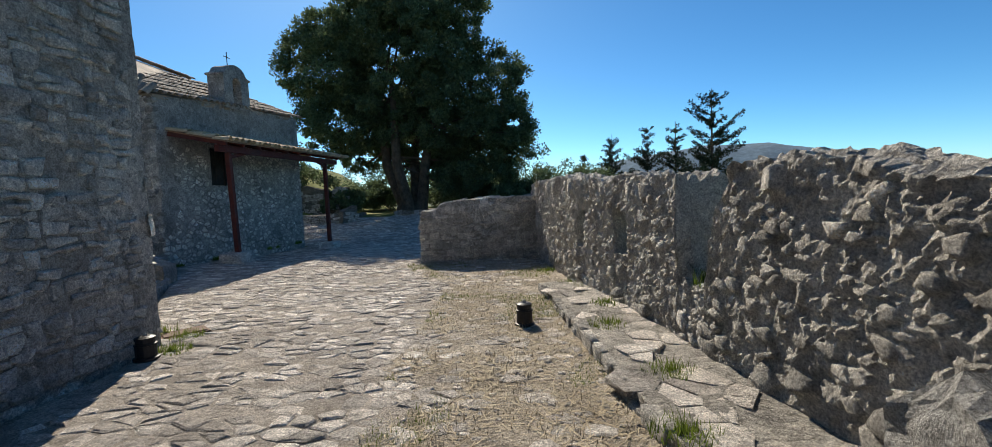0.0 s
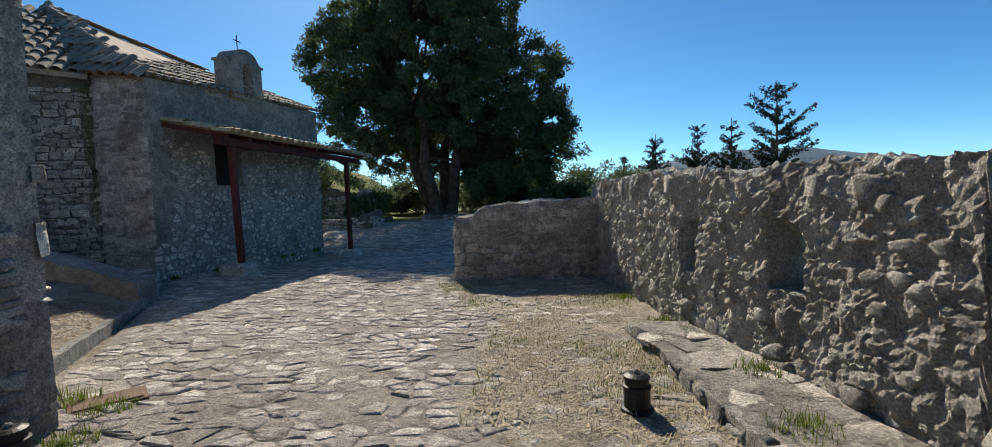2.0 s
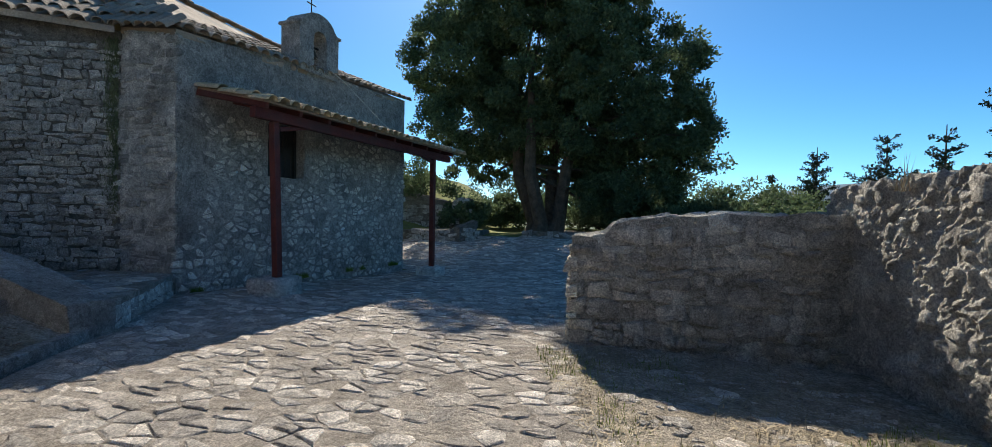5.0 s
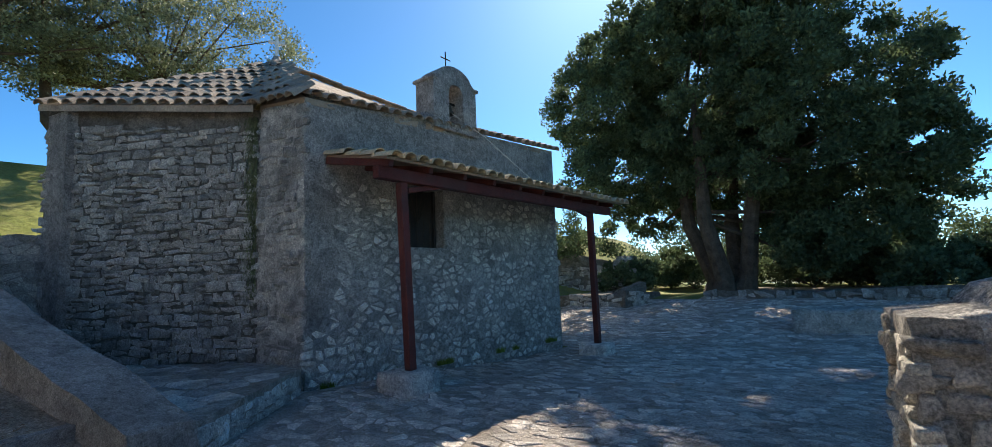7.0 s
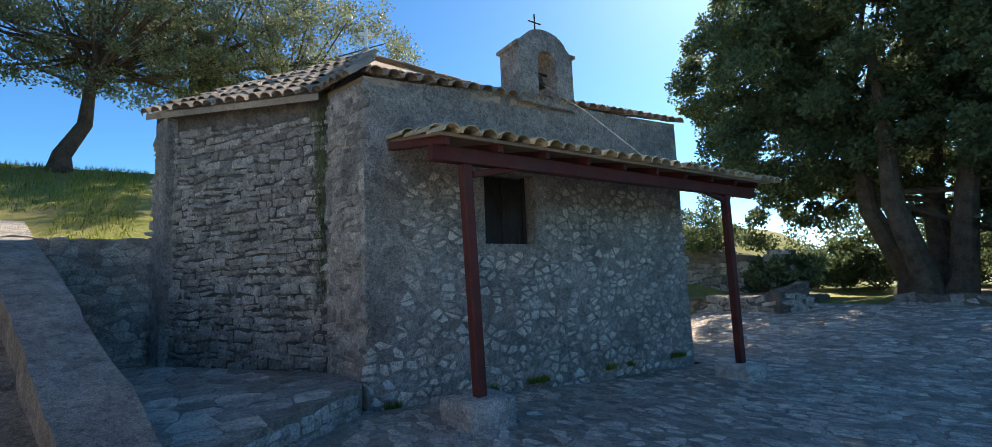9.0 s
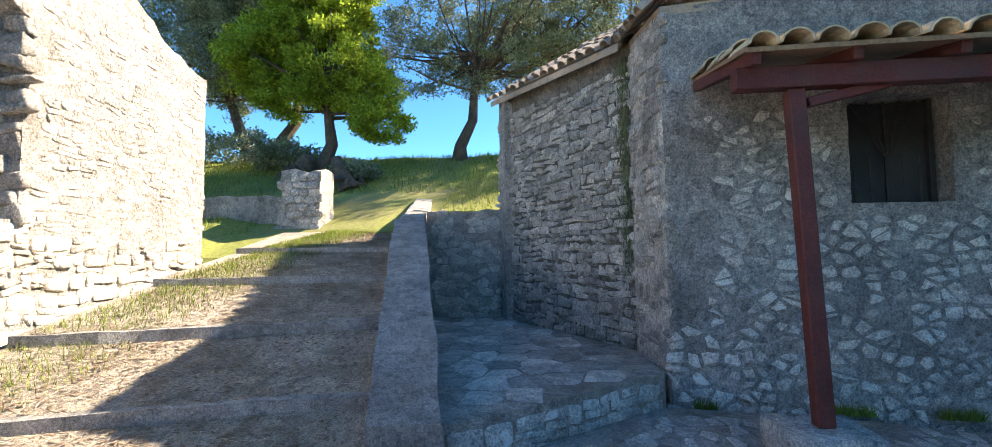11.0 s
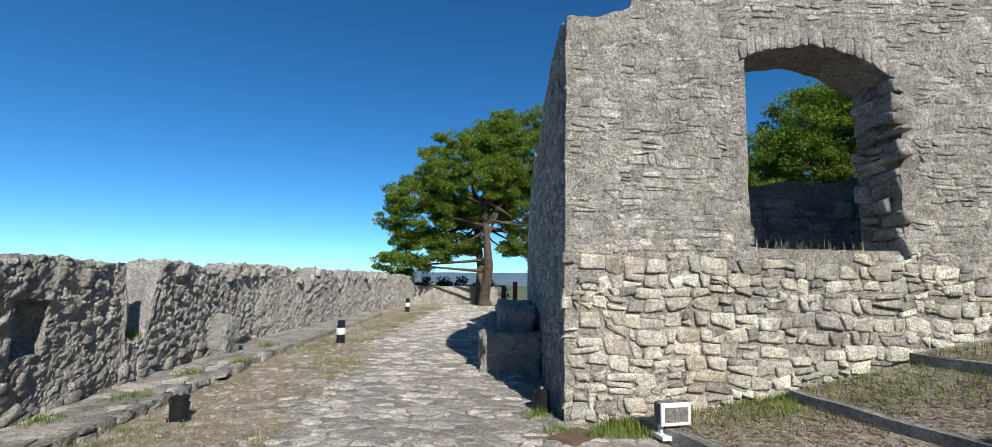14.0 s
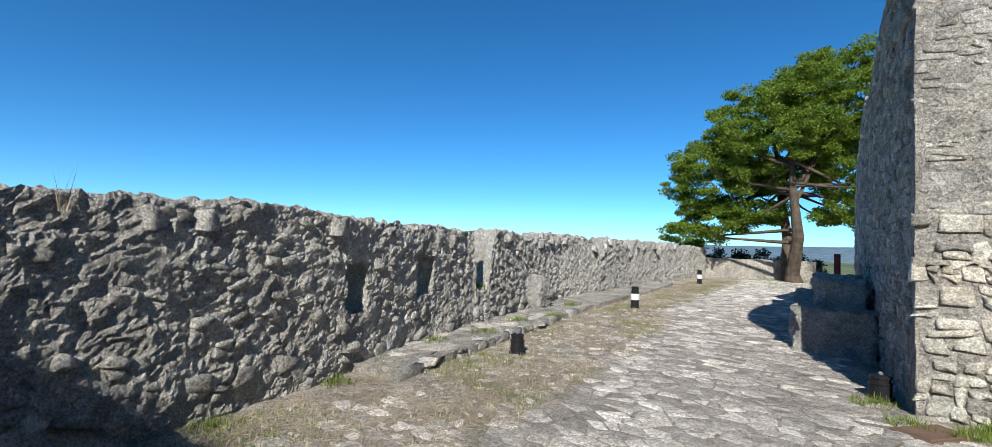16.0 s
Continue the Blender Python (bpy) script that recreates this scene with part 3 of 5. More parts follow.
# ---- ruined building with the large window ----
RC, RE = (-3.43, 5.80), (-9.62, 5.27)
ruin_n = Face(RC, RE)
ruin_e = Face((-3.0, 0.6), RC)
ruin_top = lerp_line([(0, 4.42), (0.7, 4.47), (0.8, 4.75), (1.4, 4.85), (2.2, 5.05), (3.3, 5.3), (4.1, 5.3), (4.9, 4.6), (5.4, 4.3), (6.0, 4.12), (6.5, 4.05)])
ruin_base = lerp_line([(0, -0.2), (1.0, 0.0), (6.5, 1.3)])
ruin_head = lerp_line([(1.8, 3.88), (2.2, 4.05), (2.75, 4.12), (3.2, 4.0), (3.65, 3.72)])
wn0, wn1 = 1.98, 3.62
ruin = part("wall_ruin_north", wall_mesh(ruin_n, ruin_base, ruin_top, 0.62, [(wn0, wn1, const(1.84), ruin_head)], 0.08, 0.012, 0.09, 5.0, crust=0.008), RUIN_MORTAR)
tagged(ruin, "tall roofless ruin wall of pale stone with an arched window opening", "wall", kind="structure")
ruin_e_top = lerp_line([(0, 4.1), (1.2, 3.9), (2.0, 4.3), (3.5, 4.6), (4.6, 4.6), (5.2, 4.42)])
ruin_side = part("wall_ruin_east", wall_mesh(ruin_e, const(-0.2), ruin_e_top, 0.62, (), 0.08, 0.012, 0.09, 6.0, 0.0, ruin_e.length - 0.04, crust=0.008), MORTAR)
tagged(ruin_side, "tall ruined wall of grey rubble along the path", "wall", kind="structure")
ruin_side2 = part("wall_ruin_east_far", wall_mesh(Face((-2.75, -6.0), (-3.0, -0.2)), const(-0.2), lerp_line([(0, 3.2), (3, 3.6), (5.6, 4.3)]), 0.6, [(3.6, 4.1, const(1.9), const(2.6))], 0.2, 0.045, 0.08, 6.0), MORTAR)
tagged(ruin_side2, "farther ruined wall with a small opening", "wall", kind="structure")
ruin_back = part("wall_ruin_south", wall_mesh(Face((-3.65, 3.9), (-9.2, 3.6)), const(-0.2), lerp_line([(0, 2.95), (2.0, 2.85), (3.5, 2.95), (5.0, 3.05), (6, 2.9)]), 0.55, (), 0.2, 0.05, 0.1, 2.0), MORTAR)
tagged(ruin_back, "dark inner wall seen through the ruin's window", "wall", kind="structure")
ruin_west = part("wall_ruin_west", wall_mesh(Face((-9.8, 0.6), (-9.6, 4.7)), const(0.0), const(2.4), 0.5, (), 0.25, 0.05, 0.1, 2.0), MORTAR)
tagged(ruin_west, "low inner wall of the ruin", "wall", kind="structure")

# ---- stepped way up to the west ----
way_v, way_f = [], []
rows_ = [((-4.15, 5.75), (-6.55, 9.55), -0.03), ((-4.18, 5.75), (-6.6, 9.55), 0.1), ((-5.72, 5.72), (-7.1, 9.3), 0.32), ((-5.75, 5.72), (-7.13, 9.3), 0.4),
         ((-6.92, 5.65), (-8.4, 8.9), 0.72), ((-6.95, 5.65), (-8.43, 8.9), 0.8), ((-8.5, 5.55), (-9.7, 8.5), 1.14), ((-8.53, 5.55), (-9.73, 8.5), 1.21),
         ((-10.2, 5.4), (-11.1, 8.1), 1.54), ((-10.23, 5.4), (-11.13, 8.1), 1.6), ((-13.2, 4.5), (-13.4, 7.5), 2.05), ((-15.5, 4.0), (-15.5, 7.5), 2.5)]
NW = 14
for a, b, z in rows_:
    for i in range(NW + 1):
        t = i / NW
        x, y = a[0] + (b[0] - a[0]) * t, a[1] + (b[1] - a[1]) * t
        way_v.append((x, y, z + 0.02 * noise.noise(Vector((x * 1.5, y * 1.5, 3)))))
for j in range(len(rows_) - 1):
    for i in range(NW):
        way_f.append((j * (NW + 1) + i, j * (NW + 1) + i + 1, (j + 1) * (NW + 1) + i + 1, (j + 1) * (NW + 1) + i))
way = part("steps", (way_v, way_f), EARTH)
tagged(way, "broad earthen steps climbing between walls", "steps", kind="structure")


def bar_along(a, b, z, w, h, mat, name, parent, seed=0.0):
    f = Face(a, b)
    return part(name, strip(f, 0, f.length, const(z - h), const(z), w, 0.16, 0.018, 0.0, seed), mat, parent)


for j in (1, 3, 5, 7, 9):
    a, b, z = rows_[j]
    bar_along(b, a, z + 0.008, 0.1, 0.2, COPING, "step_edge", way, j)

# sloping wall beside the steps
rw_face = Face((-6.45, 9.62), (-11.35, 8.1))
rw_top = lerp_line([(0, 0.36), (0.5, 0.55), (4.7, 2.02), (5.2, 2.1)])
ramp_wall = part("wall_ramp", strip(rw_face, 0, rw_face.length, const(-0.2), rw_top, 0.5, 0.16, 0.025), COPING)
tagged(ramp_wall, "sloping cement-capped wall beside the steps", "wall", kind="structure")
rw2_face = Face((-11.3, 8.1), (-15.0, 7.3))
ramp_wall2 = part("wall_ramp_upper", strip(rw2_face, 0, rw2_face.length, const(0.0), lerp_line([(0, 2.1), (3.8, 2.9)]), 0.4, 0.2, 0.03), COPING)
tagged(ramp_wall2, "low upper wall along the steps", "wall", kind="structure")
# paved landing beside the chapel
alley_poly = [(-6.6, 9.55), (-6.6, 9.7), (-8.2, 11.42), (-9.3, 11.3), (-12.3, 9.3), (-12.3, 8.2), (-11.3, 7.85)]
bm = bmesh.new()
tops = [bm.verts.new((x, y, 0.30)) for x, y in alley_poly]
lows = [bm.verts.new((x, y, -0.3)) for x, y in alley_poly]
bm.faces.new(tops)
for i in range(len(tops)):
    j = (i + 1) % len(tops)
    bm.faces.new((tops[i], lows[i], lows[j], tops[j]))
bmesh.ops.recalc_face_normals(bm, faces=bm.faces)
alley = part("landing", bm, FLAG_JOINT)
tagged(alley, "raised flagstone landing between sloping wall and chapel", "pavement", kind="structure")
back_alley = part("wall_alley_end", wall_mesh(Face((-12.2, 7.5), (-12.35, 9.6)), const(0.0), const(2.3), 0.4, (), 0.2, 0.04, 0.05), MORTAR)
tagged(back_alley, "dark stone wall closing the landing", "wall", kind="structure")
# low wall with a pillar up the steps
low_wall = part("wall_low_upper", joined([strip(Face((-13.0, 4.4), (-13.0, 5.3)), 0, 0.9, const(1.9), const(3.35), 0.7, 0.14, 0.05, 0.08),
                                          strip(Face((-13.3, 1.0), (-13.3, 4.5)), 0, 3.5, const(1.5), const(2.85), 0.4, 0.2, 0.05, 0.06)]), MORTAR)
tagged(low_wall, "low ruined wall ending in a rough stone pillar", "wall", kind="structure")
terrace = part("wall_terrace", strip(Face((-15.2, 4.0), (-15.0, 8.6)), 0, 4.6, const(1.8), lerp_line([(0, 2.75), (4.6, 2.95)]), 0.4, 0.2, 0.05, 0.05), MORTAR)
tagged(terrace, "low terrace wall below the grassy bank", "wall", kind="structure")

# ---- chapel ----
A, B, C, NE = (-8.26, 11.49), (-9.3, 11.33), (-12.28, 9.32), (-8.2, 17.72)
fac = Face(A, NE)
fac_top = lerp_line([(0, 3.97), (2.0, 4.2), (6.3, 4.29)])
win = (1.72, 2.62, const(1.93), const(2.98))
apse1, apse2 = Face(B, A), Face(C, B)
chapel = thing("chapel", "small stone chapel with tiled roof and bell gable", "chapel")
fac_wall = part("wall", wall_mesh(fac, const(-0.4), fac_top, 0.55, [win], 0.1, 0.009, 0.0, 1.0, crust=0.004), PLASTER, chapel, "grey plastered wall with exposed stones below")
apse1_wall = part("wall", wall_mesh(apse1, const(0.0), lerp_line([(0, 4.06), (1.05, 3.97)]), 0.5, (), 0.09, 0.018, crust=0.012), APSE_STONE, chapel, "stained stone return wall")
apse2_wall = part("wall", wall_mesh(apse2, const(0.0), lerp_line([(0, 4.38), (3.6, 4.06)]), 0.5, (), 0.1, 0.01, crust=0.006), JOINT_AND_SHADE, chapel, "rubble stone wall")
part("wall", wall_mesh(Face(NE, (-14.5, 17.8)), const(-0.4), const(4.25), 0.5, (), 0.4, 0.02), PLASTER, chapel)
part("wall", wall_mesh(Face((-15.0, 17.8), C), const(-0.4), const(4.25), 0.5, (), 0.4, 0.02), PLASTER, chapel)
APEX = Vector((-12.0, 12.85, 6.15))
RIDGE_N = Vector((-12.0, 17.7, 5.9))


def roof_slab(pts, thick=0.1):
    bm = bmesh.new()
    vs = [bm.verts.new(p) for p in pts]
    f = bm.faces.new(vs)
    r = bmesh.ops.extrude_face_region(bm, geom=[f])
    for v in r["geom"]:
        if isinstance(v, bmesh.types.BMVert):
            v.co.z -= thick
    bmesh.ops.recalc_face_normals(bm, faces=bm.faces)
    return bm


At, Bt, Ct, Nt = Vector((*A, 4.02)), Vector((*B, 4.12)), Vector((*C, 4.42)), Vector((*NE, 4.33))
eave = Vector((0.10, -0.15, -0.05))
roofs = []
for pts in ((Ct + eave, Bt + eave, APEX), (Bt, At, APEX), (At, Nt, RIDGE_N, APEX), (APEX, RIDGE_N, Vector((-15.2, 17.8, 4.25)), Vector((-15.2, 13.0, 4.3))), (APEX, Vector((-15.2, 13.0, 4.3)), Ct)):
    roofs.append(part("roof", roof_slab(pts), TILE, chapel))


def half_tile(length=0.42, r0=0.085, r1=0.105, n=6, thick=0.014):
    """One barrel tile along +y, narrow end up."""
    verts, faces = [], []
    for y, r in ((0.0, r1), (length, r0)):
        for rr in (r, r - thick):
            for i in range(n + 1):
                a = math.pi * i / n
                verts.append((rr * math.cos(a), y, rr * math.sin(a) * 0.85))
    m = n + 1
    for i in range(n):
        faces += [(i, i + 1, 2 * m + i + 1, 2 * m + i), (m + i + 1, m + i, 3 * m + i, 3 * m + i + 1), (i + 1, i, m + i, m + i + 1)]
    return verts, faces


tile_meshes = []
for k in range(3):
    tm = bpy.data.meshes.new("roof_tile")
    tv, tf = half_tile(0.42, 0.082 + 0.004 * k, 0.102 + 0.004 * k)
    tm.from_pydata(tv, [], tf)
    tm.materials.append(TILE)
    tile_meshes.append(tm)
canopy_meshes = []
for tm in tile_meshes:
    cm = tm.copy()
    cm.materials[0] = CANOPY_TILE
    canopy_meshes.append(cm)


def lay_tiles(parent, p0, p1, p2, width=0.235, run=0.34, inside=None, lift=0.03, seed=0, most=290, meshes=tile_meshes, reach=0.0):
    """Barrel tiles over the plane through p0 and p1 (the eave) and p2 (up the slope)."""
    rng = random.Random(seed)
    along = (p1 - p0).normalized()
    nrm = along.cross(p2 - p0).normalized()
    if nrm.z < 0:
        nrm = -nrm
    up = nrm.cross(along).normalized()
    if up.z < 0:
        up = -up
    L = (p1 - p0).length
    H = (p2 - p0).dot(up)
    made = 0
    for j in range(int(H / run) + 1):
        for i in range(int(reach / width), int(L / width) + 1):
            u, v = (i + 0.5) * width, j * run
            if inside is not None and not inside(u, v + run * 0.3):
                continue
            p = p0 + along * (u + rng.uniform(-0.012, 0.012)) + up * (v + rng.uniform(-0.03, 0.03) - 0.06) + nrm * (lift + 0.012 * (j % 2))
            x = up.cross(nrm)
            m = Matrix(((x.x, up.x, nrm.x, p.x), (x.y, up.y, nrm.y, p.y), (x.z, up.z, nrm.z, p.z), (0, 0, 0, 1)))
            m = m @ pose(0, 0, 0, rng.uniform(-2, 2) - 2.5, 0, rng.uniform(-4, 4))
            ob = new("roof_tile", rng.choice(meshes))
            ob.parent = parent
            ob.matrix_world = m
            made += 1
            if made >= most:
                return


c0, c1 = Ct + eave, Bt + eave
Lf = (c1 - c0).length
apex_u = (APEX - c0).dot((c1 - c0).normalized())
Hf = math.sqrt(max(0.01, (APEX - c0).length_squared - apex_u ** 2))
lay_tiles(roofs[0], c0, c1, APEX, inside=lambda u, v: apex_u * v / Hf - 0.1 < u < Lf - (Lf - apex_u) * v / Hf + 0.1, seed=4)
h0, h1 = Bt + Vector((0.08, -0.1, -0.02)), At + Vector((0.08, -0.1, -0.02))
Lh = (h1 - h0).length
top_u = (APEX - h0).dot((h1 - h0).normalized())
Hh = math.sqrt((APEX - h0).length_squared - top_u ** 2)
lay_tiles(roofs[1], h0, h1, APEX, width=0.21, inside=lambda u, v: top_u * v / Hh - 0.12 < u < Lh - (Lh - top_u) * v / Hh + 0.12, seed=14, reach=min(0.0, top_u), most=140)


def ridge_tiles(a, b, seed):
    """Cap tiles along a hip or ridge."""
    rng = random.Random(seed)
    d = (b - a).normalized()
    x = d.cross(Vector((0, 0, 1))).normalized()
    n = x.cross(d)
    for k in range(int((b - a).length / 0.33)):
        p = a + d * (0.33 * k) + n * 0.05
        ob = new("roof_tile", rng.choice(tile_meshes))
        ob.parent = roofs[1]
        ob.matrix_world = Matrix(((x.x, d.x, n.x, p.x), (x.y, d.y, n.y, p.y), (x.z, d.z, n.z, p.z), (0, 0, 0, 1))) @ pose(0, 0, 0, rng.uniform(-3, 3), 0, rng.uniform(-6, 6))


ridge_tiles(Bt, APEX, 1)
ridge_tiles(At, APEX, 2)
ridge_tiles(RIDGE_N, APEX, 3)
e0, e1 = At + Vector((0.06, 0, 0)), Nt + Vector((0.06, 0, 0))
ax2 = (e1 - e0).normalized()
hip_u = (APEX - e0).dot(ax2)
H2 = math.sqrt((APEX - e0).length_squared - hip_u ** 2)
lay_tiles(roofs[2], e0, e1, RIDGE_N, inside=lambda u, v: u > hip_u * v / H2 - 0.1, seed=5, most=290)

# crosses
def cross_shape(h, w, t):
    bm = box(-t, t, -t * 0.7, t * 0.7, 0, h, t * 0.3)
    add_box(bm, -w / 2, w / 2, -t * 0.65, t * 0.65, h * 0.62, h * 0.62 + 2 * t, t * 0.3)
    return bm


knob = part("finial_base", lathe([(0.2, -0.12), (0.18, 0.06), (0.1, 0.12), (0.07, 0.2)], 10), COPING, chapel)
knob.location = APEX
cr = part("roof_cross", cross_shape(0.5, 0.34, 0.035), WHITE, chapel, "white stone cross")
cr.matrix_world = Matrix.Translation(APEX + Vector((0, 0, 0.18))) @ pose(0, 0, 0, 0, 0, 66)

# bell gable
bell = thing("bell_gable", "small arched masonry bell gable on the chapel wall", "bell gable")
BY0, BY1, BX0, BX1, BZ = 13.86, 14.98, -8.62, -8.14, 4.1


def gable(y0, y1, z0, shoulder, top, x0, x1, hole):
    """An arched slab with an arched hole right through it."""
    outer = [(y0, z0), (y0, shoulder)]
    mid, half = (y0 + y1) / 2, (y1 - y0) / 2 - 0.1
    for i in range(13):
        a = math.pi * (1 - i / 12)
        outer.append((mid + half * math.cos(a), shoulder + (top - shoulder) * math.sin(a)))
    outer += [(y1, shoulder), (y1, z0)]
    hy0, hy1, hz0, hz1 = hole
    hm, hh = (hy0 + hy1) / 2, (hy1 - hy0) / 2
    inner = [(hy0, hz0), (hy0, hz1)]
    for i in range(1, 12):
        a = math.pi * (1 - i / 12)
        inner.append((hm + hh * math.cos(a), hz1 + hh * math.sin(a)))
    inner += [(hy1, hz1), (hy1, hz0)]
    n = len(inner)
    # match outer to inner counts
    outer2 = [outer[0], outer[1]] + outer[3:14] + [outer[-2], outer[-1]]
    outer2 = outer2[:n]
    verts, faces = [], []
    for x in (x1, x0):
        for ring in (outer2, inner):
            verts += [(x, y, z) for y, z in ring]
    m = len(outer2)
    for k in range(m - 1):
        faces.append((k, k + 1, m + k + 1, m + k))
        faces.append((2 * m + k + 1, 2 * m + k, 3 * m + k, 3 * m + k + 1))
        faces.append((k + 1, k, 2 * m + k, 2 * m + k + 1))
        faces.append((m + k, m + k + 1, 3 * m + k + 1, 3 * m + k))
    # below the hole
    faces += [(0, m, 2 * m - 1, m - 1), (2 * m, 3 * m - 1, 4 * m - 1, 3 * m), (m, 3 * m, 4 * m - 1, 2 * m - 1)]
    return verts, faces


part("gable", gable(BY0, BY1, BZ, 5.05, 5.36, BX0, BX1, (14.24, 14.62, 4.24, 4.82)), PLASTER, bell, "grey plastered gable")
for y0_, y1_ in ((BY0 - 0.05, BY0 + 0.12), (BY1 - 0.12, BY1 + 0.05)):
    part("cornice", box(BX0 - 0.04, BX1 + 0.04, y0_, y1_, 5.0, 5.06, 0.01), PLASTER, bell)
bl = part("bell", lathe([(0.13, 0.0), (0.125, 0.02), (0.09, 0.08), (0.075, 0.16), (0.05, 0.2), (0.01, 0.215)], 14), BRONZE, bell, "small dull bronze bell")
bl.location = (-8.38, 14.43, 4.5)
part("clapper", lathe([(0.012, -0.03), (0.022, -0.01), (0.008, 0.02), (0.006, 0.15)], 8), IRON, bl, "iron clapper")
part("bell_bar", beam((-8.38, 14.2, 4.73), (-8.38, 14.66, 4.73), 0.03, 0.04), IRON, bell)
ic = part("iron_cross", cross_shape(0.42, 0.26, 0.012), IRON, bell, "thin dark iron cross")
ic.matrix_world = Matrix.Translation((-8.38, 14.42, 5.34)) @ pose(0, 0, 0, 0, 0, 90)
rope = part("bell_rope", tube([(-8.3, 14.43, 4.52), (-8.0, 15.05, 4.1), (-7.6, 15.9, 3.35), (-7.45, 16.3, 3.1)], [0.008] * 4, 5), ROPE, bell, "pale thin bell rope")

# shuttered window in the side wall
wy0, wy1 = A[1] + 1.75, A[1] + 2.60
wx = -8.48
window = thing("window_1", "small dark barred window under the lean-to", "window", kind="structure")
part("shutter", box(wx - 0.04, wx, wy0, wy0 + 0.42, 1.95, 2.95, 0.006), DARK_SHUTTER, window)
part("shutter", box(wx - 0.04, wx, wy0 + 0.43, wy1 - 0.02, 1.95, 2.95, 0.006), DARK_SHUTTER, window)
part("window_frame", box(wx - 0.02, wx + 0.05, wy0 - 0.02, wy0 + 0.03, 1.94, 2.97, 0.005), DARK_SHUTTER, window)
part("window_frame", box(wx - 0.02, wx + 0.05, wy1 - 0.05, wy1, 1.94, 2.97, 0.005), DARK_SHUTTER, window)
for i in range(5):
    y = wy0 + 0.1 + i * 0.15
    part("bar", tube([(wx + 0.06, wy0 + 0.42, 2.35), (wx + 0.06, y, 2.95)], [0.008, 0.008], 6), IRON, window)
for i in range(5):
    y = wy0 + 0.1 + i * 0.15
    part("bar", tube([(wx + 0.06, y, 1.95), (wx + 0.06, y, 2.4)], [0.008, 0.008], 6), IRON, window)

# lean-to canopy on two posts
canopy = thing("canopy", "tiled lean-to canopy on red-brown wooden posts", "canopy")
ce0, ce1 = Vector((-6.72, 11.72, 2.90)), Vector((-6.62, 17.95, 2.88))
cw0, cw1 = Vector((-8.2, 11.80, 3.22)), Vector((-8.15, 17.75, 3.22))
boards = part("roof_board", roof_slab((ce0, ce1, cw1, cw0), 0.035), BATTEN, canopy, "raw roof boards")
lay_tiles(boards, ce0, ce1, cw1, 0.222, 0.34, seed=9, lift=0.012, most=200, meshes=canopy_meshes)
part("eave_beam", beam((-6.95, 11.72, 2.74), (-6.9, 17.85, 2.72), 0.12, 0.16), RED_WOOD, canopy)
for i in range(10):
    y = 11.82 + i * 0.665
    part("rafter", beam((-8.22, y, 3.14), (-6.76, y, 2.84), 0.07, 0.1), RED_WOOD, canopy)
for px, py, zb, zt in ((-6.98, 12.24, 0.24, 2.66), (-6.92, 17.05, -0.03, 2.65)):
    part("post", beam((px, py, zb), (px, py - (0.09 if py < 15 else 0.0), zt), 0.115, 0.115, (1, 0, 0), 0.008), RED_WOOD, canopy)
    part("brace", beam((px, py, zt - 0.1), (px, py + 0.55 if py < 15 else py - 0.55, zt + 0.02), 0.07, 0.07, (1, 0, 0)), RED_WOOD, canopy)
    base = part("plinth", strip(Face((px - 0.27, py - 0.3), (px + 0.27, py - 0.3)), 0, 0.54, const(-0.4), const(zb), 0.55, 0.12, 0.035), CHAPEL_STONE, canopy, "rough stone plinth")

# ---- small things in the courtyard ----
def bollard(name, at, h, label, band=False, r=0.085):
    t = thing(name, label, "bollard lamp", at=at, group="path lamps")
    part("body", lathe([(r * 1.25, 0), (r * 1.25, 0.03), (r, 0.035), (r, h * 0.72), (r * 1.08, h * 0.74), (r * 1.08, h * 0.8), (r * 0.9, h * 0.82), (r * 0.9, h)], 18), BLACK, t)
    if band:
        part("band", lathe([(r * 1.12, h * 0.42), (r * 1.14, h * 0.44), (r * 1.14, h * 0.7), (r * 1.12, h * 0.72)], 18), WHITE, t, "white diffuser band")
    cap = part("cap", lathe([(r * 0.98, h), (r * 0.98, h + 0.02), (r * 0.6, h + 0.035)], 18), BLACK, t)
    part("knob", lathe([(r * 0.22, h + 0.03), (r * 0.24, h + 0.05), (r * 0.1, h + 0.06)], 10), COPING, cap, "pale metal screw head")
    return t


bollard("bollard_lamp", (0.36, 6.37, 0.0), 0.22, "short black bollard lamp without its head on dry grass")
bollard("bollard_lamp", (-3.2, 5.36, 0.0), 0.2, "short black bollard lamp at the foot of the ruin", r=0.09)
bollard("bollard_lamp", (1.05, 0.9, 0.0), 0.45, "black bollard lamp with a white band beside the ledge", True)
bollard("bollard_lamp", (2.1, -8.0, 0.0), 0.5, "far black and white bollard lamp", True)

flood = thing("floodlight", "pale metal floodlight tilted on the ground by the ruin", "floodlight", at=(-4.42, 6.12, 0.14), turn=200)
bm = box(-0.15, 0.15, -0.06, 0.06, 0, 0.2, 0.012)
part("housing", bm, COPING, flood)
part("front_frame", box(-0.16, 0.16, -0.085, -0.06, -0.005, 0.205, 0.008), WHITE, flood, "pale metal front frame")
part("glass", box(-0.12, 0.12, -0.092, -0.086, 0.035, 0.165), COPING, flood, "dusty glass front")
part("stand", box(-0.17, 0.15, -0.12, 0.1, -0.12, -0.08, 0.005), WHITE, flood)
part("bracket", box(-0.13, -0.1, -0.02, 0.03, -0.1, 0.03, 0.004), WHITE, flood)
part("bracket", box(0.1, 0.13, -0.02, 0.03, -0.1, 0.03, 0.004), WHITE, flood)

